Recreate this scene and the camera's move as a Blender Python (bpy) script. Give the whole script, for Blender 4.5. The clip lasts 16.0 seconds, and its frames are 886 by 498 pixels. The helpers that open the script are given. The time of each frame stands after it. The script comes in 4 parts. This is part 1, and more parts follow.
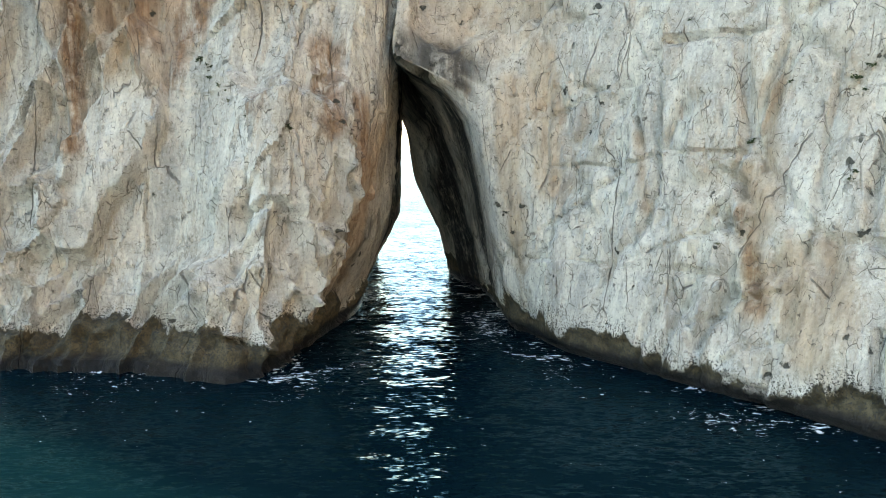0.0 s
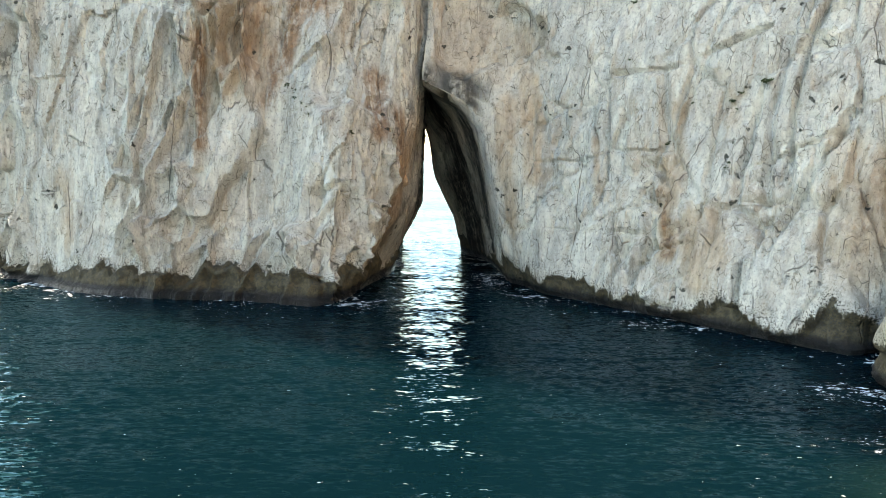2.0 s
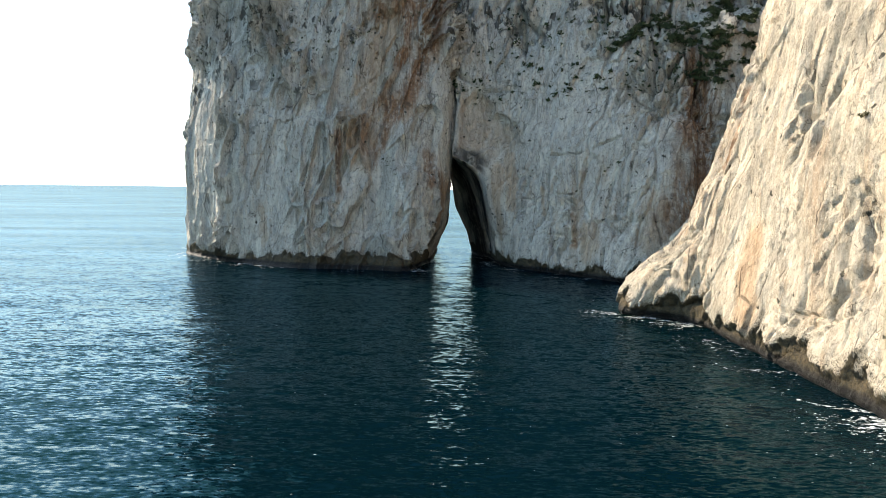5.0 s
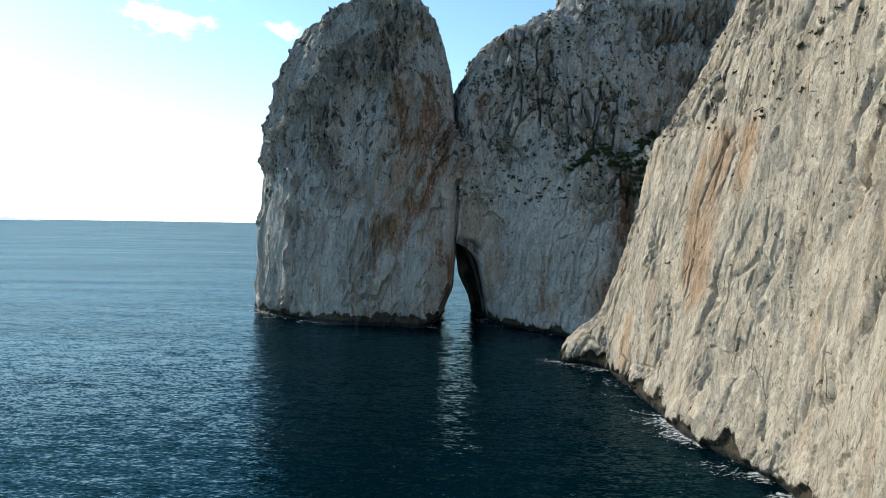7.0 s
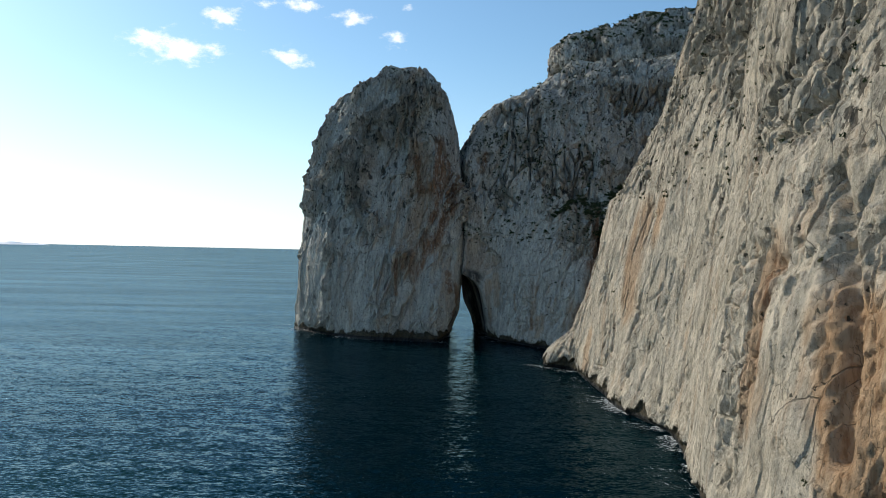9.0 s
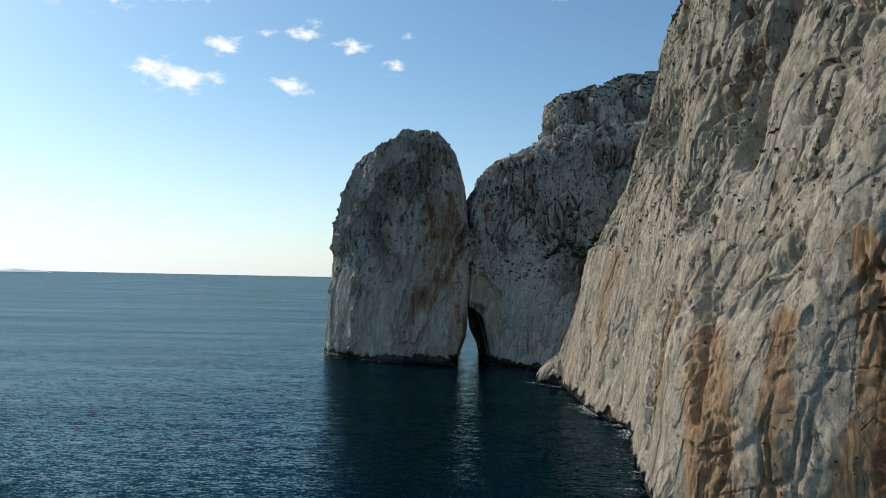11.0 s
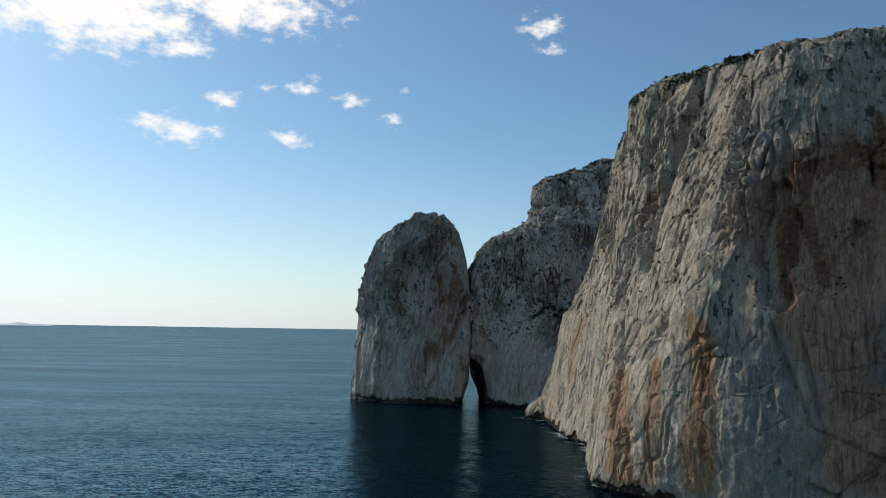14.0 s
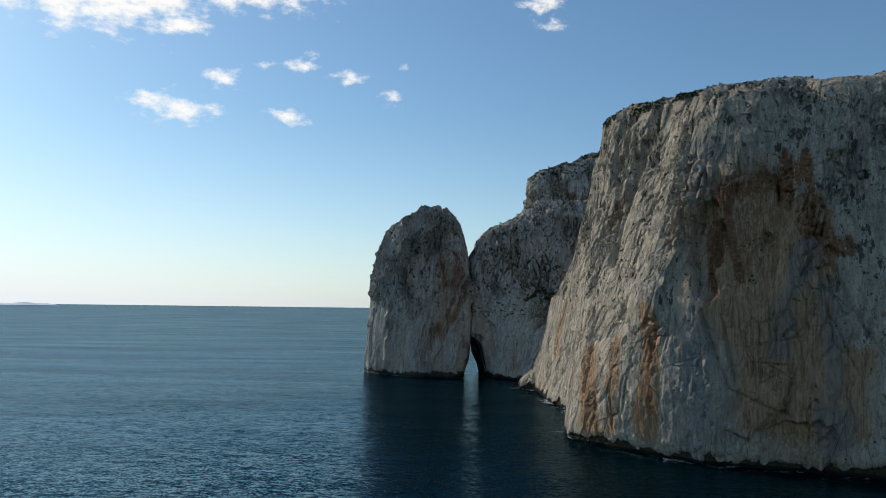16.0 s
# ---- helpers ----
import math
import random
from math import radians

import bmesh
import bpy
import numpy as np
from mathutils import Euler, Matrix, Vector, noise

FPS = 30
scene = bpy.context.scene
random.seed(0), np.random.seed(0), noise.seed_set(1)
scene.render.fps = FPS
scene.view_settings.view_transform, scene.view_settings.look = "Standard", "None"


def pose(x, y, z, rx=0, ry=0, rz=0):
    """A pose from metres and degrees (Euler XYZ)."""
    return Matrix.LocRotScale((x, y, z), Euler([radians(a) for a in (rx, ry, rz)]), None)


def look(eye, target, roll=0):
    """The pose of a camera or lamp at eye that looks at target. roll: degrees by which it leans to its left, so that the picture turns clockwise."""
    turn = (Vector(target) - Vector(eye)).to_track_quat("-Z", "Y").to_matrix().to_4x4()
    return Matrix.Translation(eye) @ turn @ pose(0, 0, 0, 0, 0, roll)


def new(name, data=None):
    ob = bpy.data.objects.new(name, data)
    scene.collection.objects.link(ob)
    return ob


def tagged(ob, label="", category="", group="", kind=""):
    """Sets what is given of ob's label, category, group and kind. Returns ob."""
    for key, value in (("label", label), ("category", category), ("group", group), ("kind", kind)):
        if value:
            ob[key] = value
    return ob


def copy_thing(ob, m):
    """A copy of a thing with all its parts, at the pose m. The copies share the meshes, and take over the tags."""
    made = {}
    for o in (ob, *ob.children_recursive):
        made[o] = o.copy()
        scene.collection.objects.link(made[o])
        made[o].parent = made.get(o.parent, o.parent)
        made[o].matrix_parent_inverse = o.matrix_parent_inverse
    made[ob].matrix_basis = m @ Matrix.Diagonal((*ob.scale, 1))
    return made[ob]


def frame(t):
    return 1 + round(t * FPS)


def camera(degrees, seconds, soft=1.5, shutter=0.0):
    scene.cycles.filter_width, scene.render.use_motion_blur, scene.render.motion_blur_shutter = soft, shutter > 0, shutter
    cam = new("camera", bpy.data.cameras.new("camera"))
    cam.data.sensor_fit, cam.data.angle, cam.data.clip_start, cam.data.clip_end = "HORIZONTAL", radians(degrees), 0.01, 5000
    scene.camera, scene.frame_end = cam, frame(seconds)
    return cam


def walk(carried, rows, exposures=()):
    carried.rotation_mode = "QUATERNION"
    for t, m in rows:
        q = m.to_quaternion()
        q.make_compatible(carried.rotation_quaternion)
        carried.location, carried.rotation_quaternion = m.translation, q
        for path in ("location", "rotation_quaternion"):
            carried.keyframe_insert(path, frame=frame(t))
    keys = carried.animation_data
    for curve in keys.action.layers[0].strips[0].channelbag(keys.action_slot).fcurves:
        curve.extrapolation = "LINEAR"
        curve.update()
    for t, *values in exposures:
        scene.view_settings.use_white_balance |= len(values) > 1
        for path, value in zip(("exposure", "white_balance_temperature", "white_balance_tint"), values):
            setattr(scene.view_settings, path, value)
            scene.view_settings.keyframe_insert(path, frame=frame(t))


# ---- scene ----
cam = camera(61.2, 16.0, soft=0.8)
PATH = [
    (0, (-1.192, -2.12, 12.219), (-1.209, -0.138, 11.953), 0.2),
    (0.5, (-1.204, -4.359, 12.031), (-1.219, -2.376, 11.774), 0.3),
    (1, (-1.047, -8.276, 11.791), (-1.075, -6.292, 11.539), 0.3),
    (1.5, (-1.461, -13.698, 11.515), (-1.487, -11.713, 11.27), 0.5),
    (2, (-1.22, -20.698, 11.423), (-1.269, -18.714, 11.181), 0.5),
    (2.5, (-0.913, -28.307, 11.558), (-0.981, -26.322, 11.318), 0.6),
    (3, (-1.605, -36.68, 11.24), (-1.662, -34.694, 11.011), 0.9),
    (3.2, (-1.826, -40.061, 11.261), (-1.881, -38.075, 11.034), 0.8),
    (5.3, (-2.568, -85.43, 13.838), (-2.627, -83.436, 13.691), 0.7),
    (5.5, (-2.55, -90.204, 15.116), (-2.61, -88.21, 14.98), 0.8),
    (6, (-2.29, -102.196, 18.646), (-2.354, -100.2, 18.536), 0.9),
    (6.5, (-1.914, -112.827, 21.284), (-1.982, -110.83, 21.197), 1.0),
    (7, (-1.823, -124.009, 22.691), (-1.894, -122.012, 22.62), 0.9),
    (7.5, (-1.609, -133.801, 23.004), (-1.684, -131.803, 22.952), 1.0),
    (8, (-1.576, -143.317, 23.713), (-1.654, -141.319, 23.677), 1.1),
    (8.5, (-1.649, -154.149, 24.459), (-1.729, -152.151, 24.439), 1.1),
    (9, (-2.097, -164.011, 25.105), (-2.176, -162.013, 25.104), 1.2),
    (9.2, (-2.026, -167.162, 25.384), (-2.107, -165.164, 25.389), 1.1),
    (11.3, (-4.309, -209.027, 28.446), (-4.387, -207.031, 28.538), 1.2),
    (11.5, (-4.326, -212.908, 28.438), (-4.405, -210.912, 28.547), 1.0),
    (12, (-4.624, -222.234, 28.83), (-4.701, -220.24, 28.966), 1.0),
    (12.5, (-4.754, -232.252, 29.46), (-4.831, -230.26, 29.624), 0.9),
    (13, (-5.058, -241.833, 29.847), (-5.133, -239.843, 30.038), 0.9),
    (13.5, (-5.37, -252.19, 30.227), (-5.444, -250.202, 30.433), 0.8),
    (14, (-5.406, -261.341, 30.731), (-5.48, -259.353, 30.936), 0.9),
    (14.5, (-5.478, -270.493, 31.242), (-5.552, -268.504, 31.444), 0.9),
    (15, (-5.577, -280.27, 31.663), (-5.651, -278.28, 31.848), 0.7),
    (15.5, (-5.597, -289.229, 32.152), (-5.671, -287.237, 32.318), 0.7),
    (16, (-5.511, -298.386, 32.688), (-5.585, -296.392, 32.834), 0.7),
]
EXPOSURES = [(0, 2.82, 10300, 18), (2, 2.7, 10200, 18), (3.2, 2.28, 9700, 17), (5.5, 1.02, 7600, 12), (7, 0.34, 6900, 8), (9, -0.12, 6950, 9), (12.5, -0.5, 6900, 10), (16, -0.56, 6800, 10)]
walk(cam, [(t, look(eye, target, roll)) for t, eye, target, roll in PATH], EXPOSURES)

# ---- sky and sun ----
SUN_LEFT, SUN_HIGH = 54.0, 33.0  # degrees to the left of +y, and above the sea


# clouds: degrees to the right of +y, degrees up, half width, half height, thickness
CLOUDS = (
    (-22.3, 13.8, 4.0, 1.2, 1.0), (-14.2, 13.8, 2.0, 1.0, 0.9), (-18.9, 16.1, 2.3, 1.0, 0.8), (-16.6, 17.4, 2.3, 0.65, 0.6),
    (-13.0, 17.6, 2.1, 1.1, 0.75), (-9.7, 17.0, 2.2, 1.0, 0.75), (-6.1, 15.5, 2.0, 0.9, 0.75), (-5.2, 17.7, 1.4, 0.9, 0.3),
    (5.4, 22.5, 3.2, 1.5, 0.75), (6.4, 20.9, 2.2, 1.3, 0.65), (-22.0, 19.4, 2.6, 1.0, 1.0), (-29.0, 21.4, 7.5, 2.6, 1.4), (-18.5, 23.0, 7.0, 1.9, 1.3), (-38.0, 25.0, 9.0, 4.0, 1.1),
    # unseen upper bank, added so that the water at the left reflects brighter
    (-31.0, 32.0, 15.0, 6.0, 1.4), (-52.0, 30.0, 15.0, 9.0, 1.3),
)


def sky_world():
    world = bpy.data.worlds.new("sky")
    scene.world = world
    world.use_nodes = True
    nt = world.node_tree
    nt.nodes.clear()
    L = nt.links.new

    def math_node(op, a, b=None, c=None, clamp=False):
        n = nt.nodes.new("ShaderNodeMath")
        n.operation, n.use_clamp = op, clamp
        for k, v in enumerate((a, b, c)):
            if v is None:
                continue
            if isinstance(v, (int, float)):
                n.inputs[k].default_value = v
            else:
                L(v, n.inputs[k])
        return n.outputs[0]

    out = nt.nodes.new("ShaderNodeOutputWorld")
    bg = nt.nodes.new("ShaderNodeBackground")
    bg.inputs["Strength"].default_value = 0.15
    sky = nt.nodes.new("ShaderNodeTexSky")
    sky.sky_type = "NISHITA"
    sky.sun_disc = False
    sky.sun_elevation = radians(SUN_HIGH)
    sky.sun_rotation = radians(-SUN_LEFT)
    sky.air_density, sky.dust_density, sky.ozone_density = 1.0, 0.6, 2.0
    tint = nt.nodes.new("ShaderNodeMix")
    tint.data_type, tint.blend_type = "RGBA", "MULTIPLY"
    tint.inputs["Factor"].default_value = 1.0
    tint.inputs["B"].default_value = (0.76, 1.01, 1.13, 1)
    L(sky.outputs["Color"], tint.inputs["A"])
    # the clouds, laid out by bearing and height
    co = nt.nodes.new("ShaderNodeTexCoord")
    sep = nt.nodes.new("ShaderNodeSeparateXYZ")
    L(co.outputs["Generated"], sep.inputs[0])
    bearing = math_node("MULTIPLY", math_node("ARCTAN2", sep.outputs["X"], sep.outputs["Y"]), 57.2958)
    height = math_node("MULTIPLY", math_node("ARCSINE", sep.outputs["Z"]), 57.2958)
    place = nt.nodes.new("ShaderNodeCombineXYZ")
    L(bearing, place.inputs[0]), L(height, place.inputs[1])
    most = None
    for b, h, wide, high, thick in CLOUDS:
        near = nt.nodes.new("ShaderNodeVectorMath")
        near.operation = "SUBTRACT"
        near.inputs[1].default_value = (b, h, 0)
        L(place.outputs[0], near.inputs[0])
        rel = nt.nodes.new("ShaderNodeVectorMath")
        rel.operation = "DIVIDE"
        rel.inputs[1].default_value = (wide, high, 1)
        L(near.outputs[0], rel.inputs[0])
        length = nt.nodes.new("ShaderNodeVectorMath")
        length.operation = "LENGTH"
        L(rel.outputs[0], length.inputs[0])
        fade = math_node("MULTIPLY_ADD", length.outputs["Value"], -0.9, thick)
        most = fade if most is None else math_node("MAXIMUM", most, fade)
    puff = nt.nodes.new("ShaderNodeTexNoise")
    puff.inputs["Scale"].default_value, puff.inputs["Detail"].default_value, puff.inputs["Roughness"].default_value = 0.55, 7.0, 0.62
    flat = nt.nodes.new("ShaderNodeMapping")
    flat.inputs["Scale"].default_value = (1, 1.7, 1)
    L(place.outputs[0], flat.inputs["Vector"]), L(flat.outputs[0], puff.inputs["Vector"])
    body = math_node("MULTIPLY_ADD", math_node("SUBTRACT", puff.outputs["Fac"], 0.52), 2.6, most)
    ramp = nt.nodes.new("ShaderNodeMapRange")
    ramp.interpolation_type = "SMOOTHSTEP"
    ramp.inputs["From Min"].default_value, ramp.inputs["From Max"].default_value = 0.1, 0.95
    L(body, ramp.inputs["Value"])
    mix = nt.nodes.new("ShaderNodeMix")
    mix.data_type = "RGBA"
    mix.inputs["B"].default_value = (9.5, 9.7, 9.9, 1)
    # white sea haze that thins out upwards
    thin = math_node("POWER", math_node("SUBTRACT", 1.0, math_node("MULTIPLY", height, 1 / 17), clamp=True), 2.2)
    haze = nt.nodes.new("ShaderNodeMix")
    haze.data_type = "RGBA"
    haze.inputs["B"].default_value = (7.7, 8.5, 10.2, 1)
    thin = math_node("MULTIPLY", thin, math_node("MULTIPLY_ADD", math_node("POWER", math_node("ABSOLUTE", math_node("COSINE", math_node("MULTIPLY_ADD", bearing, 0.0174533, radians(SUN_LEFT)))), 2.0), 0.88, 0.12, clamp=True))
    L(math_node("MULTIPLY", thin, 0.92), haze.inputs["Factor"]), L(tint.outputs["Result"], haze.inputs["A"])
    L(ramp.outputs["Result"], mix.inputs["Factor"]), L(haze.outputs["Result"], mix.inputs["A"])
    L(mix.outputs["Result"], bg.inputs["Color"])
    L(bg.outputs["Background"], out.inputs["Surface"])


sky_world()
a, e = radians(SUN_LEFT), radians(SUN_HIGH)
sun = new("sun", bpy.data.lights.new("sun", "SUN"))
sun.data.energy, sun.data.angle, sun.data.color = 3.3, radians(4.0), (1.0, 0.93, 0.82)
sun.matrix_world = look((-300 * math.sin(a) * math.cos(e), 300 * math.cos(a) * math.cos(e), 300 * math.sin(e)), (0, 0, 0))


# ---- noise for the rock forms ----
PERM = np.random.RandomState(7).permutation(4096).astype(np.int64)


def hash3(i, j, k, seed=0):
    h = PERM[(i + seed * 131) & 4095]
    h = PERM[(h + j) & 4095]
    return PERM[(h + k) & 4095]


def value_noise(p, seed=0):
    """Smooth noise from -1 to 1 at the points p (n, 3)."""
    f = np.floor(p)
    i = f.astype(np.int64)
    u = p - f
    u = u * u * u * (u * (u * 6 - 15) + 10)
    total = 0.0
    for a in (0, 1):
        for b in (0, 1):
            for c in (0, 1):
                w = (u[:, 0] if a else 1 - u[:, 0]) * (u[:, 1] if b else 1 - u[:, 1]) * (u[:, 2] if c else 1 - u[:, 2])
                total = total + w * hash3(i[:, 0] + a, i[:, 1] + b, i[:, 2] + c, seed)
    return total / 2047.5 - 1


def fbm(p, octaves=4, seed=0, gain=0.5):
    total, amp = 0.0, 1.0
    for o in range(octaves):
        total = total + amp * value_noise(p * 2.03**o + 17.3 * o, seed + o)
        amp *= gain
    return total


def ridged(p, octaves=3, seed=0):
    total, amp = 0.0, 1.0
    for o in range(octaves):
        total = total + amp * (1 - 2.2 * np.abs(value_noise(p * 2.1**o + 9.1 * o, seed + o)))
        amp *= 0.5
    return total


def cells(p, seed=0):
    """Worley cells: the gap between the two nearest centres, a random number for the nearest, and its facet, a tilted plane."""
    i = np.floor(p).astype(np.int64)
    best = np.full(len(p), 9.0)
    second = best.copy()
    owner = np.zeros(len(p), dtype=np.int64)
    centre = np.zeros_like(p)
    for a in (-1, 0, 1):
        for b in (-1, 0, 1):
            for c in (-1, 0, 1):
                q = i + (a, b, c)
                h = hash3(q[:, 0], q[:, 1], q[:, 2], seed)
                g = PERM[(h + 77) & 4095]
                k = PERM[(g + 991) & 4095]
                at = q + np.stack([h, g, k], axis=1) / 4095
                d = ((at - p) ** 2).sum(axis=1)
                near = d < best
                second = np.where(near, best, np.minimum(second, d))
                owner = np.where(near, k, owner)
                centre = np.where(near[:, None], at, centre)
                best = np.where(near, d, best)
    lean = np.stack([PERM[(owner + o) & 4095] / 2047.5 - 1 for o in (5, 1203, 2417)], axis=1)
    return np.sqrt(second) - np.sqrt(best), PERM[(owner + 3301) & 4095] / 4095, ((p - centre) * lean).sum(axis=1)


# ---- materials ----
def nodes_of(name):
    m = bpy.data.materials.new(name)
    m.use_nodes = True
    nt = m.node_tree
    return m, nt, nt.nodes["Principled BSDF"]


class Tree:
    """Short hands for wiring a node tree."""

    def __init__(self, nt):
        self.nt = nt

    def put(self, kind, inputs=(), **settings):
        n = self.nt.nodes.new(kind)
        for k, v in settings.items():
            if k == "operation":
                n.operation = v
            elif k == "data_type":
                n.data_type = v
            elif k == "blend_type":
                n.blend_type = v
            elif k == "feature":
                n.feature = v
            elif k == "attribute_name":
                n.attribute_name = v
            elif k == "interpolation_type":
                n.interpolation_type = v
        for key, v in dict(inputs).items():
            if isinstance(v, bpy.types.NodeSocket):
                self.nt.links.new(v, n.inputs[key])
            else:
                n.inputs[key].default_value = v
        return n

    def noise(self, vector, scale, detail=4.0, rough=0.55, warp=0.0):
        return self.put("ShaderNodeTexNoise", {"Vector": vector, "Scale": scale, "Detail": detail, "Roughness": rough, "Distortion": warp})

    def stretch(self, vector, x, y, z):
        return self.put("ShaderNodeMapping", {"Vector": vector, "Scale": (x, y, z)}).outputs[0]

    def step(self, value, low, high):
        return self.put("ShaderNodeMapRange", {"Value": value, "From Min": low, "From Max": high}, interpolation_type="SMOOTHSTEP").outputs["Result"]

    def mix(self, factor, a, b, blend="MIX"):
        n = self.put("ShaderNodeMix", data_type="RGBA", blend_type=blend)
        for key, v in (("Factor", factor), ("A", a), ("B", b)):
            if isinstance(v, bpy.types.NodeSocket):
                self.nt.links.new(v, n.inputs[key])
            else:
                n.inputs[key].default_value = v if key == "Factor" else (*v, 1)
        return n.outputs["Result"]

    def math(self, op, a, b=0.0, c=0.0):
        return self.put("ShaderNodeMath", {0: a, 1: b, 2: c}, operation=op).outputs[0]

    def attribute(self, name):
        return self.put("ShaderNodeAttribute", attribute_name=name).outputs["Fac"]


def limestone(name, pale, mid, grey, runs):
    """Weathered limestone: pale rock, grey weathered skin, vertical water streaks, rust and ochre, a dark belt at the sea."""
    m, nt, bsdf = nodes_of(name)
    t = Tree(nt)
    co = t.put("ShaderNodeTexCoord").outputs["Object"]
    high = t.put("ShaderNodeSeparateXYZ", {0: co}).outputs["Z"]
    tall = t.stretch(co, 1, 1, 0.13)
    blot = t.noise(co, 0.22, 7, 0.62).outputs["Fac"]
    grain = t.noise(co, 1.7, 8, 0.7).outputs["Fac"]
    fine = t.noise(co, 9.0, 5, 0.65).outputs["Fac"]
    streak = t.noise(tall, 0.75, 7, 0.68).outputs["Fac"]
    streak2 = t.noise(t.stretch(co, 1, 1, 0.08), 2.3, 5, 0.6).outputs["Fac"]
    color = t.mix(t.step(blot, 0.36, 0.64), mid, pale)
    color = t.mix(t.math("MULTIPLY", t.step(grain, 0.53, 0.66), 0.7), color, tuple(c * 0.45 for c in mid))
    color = t.mix(t.math("MULTIPLY", t.step(grain, 0.47, 0.30), 0.5), color, tuple(min(1, c * 1.18) for c in pale))
    color = t.mix(t.math("MULTIPLY", t.step(streak, 0.50, 0.64), 0.6), color, (mid[0] * 0.74, mid[1] * 0.76, mid[2] * 0.80))
    color = t.mix(t.math("MULTIPLY", t.step(streak2, 0.57, 0.70), 0.5), color, tuple(c * 0.5 for c in mid))
    # pale ochre runs that occur everywhere
    run = t.noise(t.stretch(co, 1, 1, 0.1), 0.42, 7, 0.7).outputs["Fac"]
    color = t.mix(t.math("MULTIPLY", t.step(run, 0.51, 0.64), runs), color, (0.47, 0.335, 0.225))
    cream = t.noise(t.stretch(co, 1, 1, 0.15), 0.8, 7, 0.68).outputs["Fac"]
    color = t.mix(t.math("MULTIPLY", t.step(cream, 0.52, 0.60), 0.5), color, tuple(min(0.8, c * 1.22) for c in pale))
    color = t.mix(t.math("MULTIPLY", t.step(cream, 0.45, 0.37), 0.42), color, (mid[0] * 0.62, mid[1] * 0.63, mid[2] * 0.66))
    # fine mottling
    mottle = t.noise(co, 5.0, 6, 0.72).outputs["Fac"]
    color = t.mix(t.math("MULTIPLY", t.step(mottle, 0.54, 0.62), 0.3), color, tuple(c * 0.5 for c in mid))
    color = t.mix(t.math("MULTIPLY", t.step(mottle, 0.46, 0.38), 0.3), color, tuple(min(0.8, c * 1.25) for c in pale))
    # grey weathered skin, broken up
    skin = t.math("ADD", t.attribute("weather"), t.math("MULTIPLY_ADD", blot, 1.5, -0.75))
    skin = t.math("ADD", skin, t.math("MULTIPLY_ADD", grain, 1.6, -0.8))
    skin = t.math("ADD", skin, t.math("MULTIPLY_ADD", streak, 1.2, -0.6))
    color = t.mix(t.math("MULTIPLY", t.step(skin, 0.2, 1.0), 0.9), color, grey)
    # ink-dark runs of lichen on the weathered faces
    ink = t.noise(t.stretch(co, 1, 1, 0.14), 0.62, 8, 0.72).outputs["Fac"]
    ink = t.math("MULTIPLY", t.step(ink, 0.525, 0.63), t.step(t.math("ADD", t.attribute("weather"), t.math("MULTIPLY_ADD", blot, 1.4, -0.7)), 0.25, 0.9))
    color = t.mix(t.math("MULTIPLY", ink, 0.72), color, tuple(c * 0.34 for c in grey))
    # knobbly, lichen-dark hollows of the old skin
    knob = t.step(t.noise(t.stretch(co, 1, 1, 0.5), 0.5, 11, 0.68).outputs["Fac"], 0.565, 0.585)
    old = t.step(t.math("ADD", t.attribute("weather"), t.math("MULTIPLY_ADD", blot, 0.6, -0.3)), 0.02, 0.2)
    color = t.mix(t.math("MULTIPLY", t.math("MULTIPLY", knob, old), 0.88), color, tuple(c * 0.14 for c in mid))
    band = t.step(t.noise(t.stretch(co, 1, 1, 0.2), 0.34, 7, 0.68).outputs["Fac"], 0.525, 0.60)
    color = t.mix(t.math("MULTIPLY", t.math("MULTIPLY", band, old), 0.36), color, tuple(c * 0.38 for c in mid))
    chalk = t.step(t.noise(t.stretch(co, 1, 1, 0.3), 0.8, 8, 0.7).outputs["Fac"], 0.46, 0.38)
    color = t.mix(t.math("MULTIPLY", t.math("MULTIPLY", chalk, old), 0.55), color, pale)
    # ochre and rust stains that run down the face
    ochre = t.math("MULTIPLY", t.attribute("ochre"), t.step(t.math("ADD", t.math("ADD", streak, run), t.math("MULTIPLY", grain, 0.6)), 0.74, 1.16))
    color = t.mix(t.math("MULTIPLY", ochre, 0.95), color, t.mix(t.step(streak2, 0.4, 0.65), (0.53, 0.345, 0.205), (0.35, 0.205, 0.11)))
    rust = t.math("MULTIPLY", t.attribute("rust"), t.step(t.math("ADD", t.math("ADD", streak, streak2), t.math("MULTIPLY", grain, 0.6)), 0.98, 1.4))
    color = t.mix(t.math("MULTIPLY", rust, 0.95), color, t.mix(t.step(grain, 0.38, 0.62), (0.36, 0.175, 0.08), (0.20, 0.10, 0.055)))
    # blue-grey films of lichen
    film = t.math("MULTIPLY", t.attribute("slate"), t.step(t.math("ADD", t.math("ADD", streak, blot), t.math("MULTIPLY", grain, 0.6)), 1.0, 1.35))
    color = t.mix(t.math("MULTIPLY", film, 0.9), color, t.mix(streak2, (0.20, 0.205, 0.20), (0.32, 0.32, 0.305)))
    # the arch's inner shade painted near black, and dark stain at its edge
    stain_shade_mask = t.math("MULTIPLY", t.attribute("damp"), t.step(t.math("ADD", streak, t.math("MULTIPLY", grain, 0.6)), 0.45, 0.85))
    color = t.mix(stain_shade_mask, color, t.mix(grain, (0.018, 0.016, 0.014), (0.05, 0.043, 0.035)))
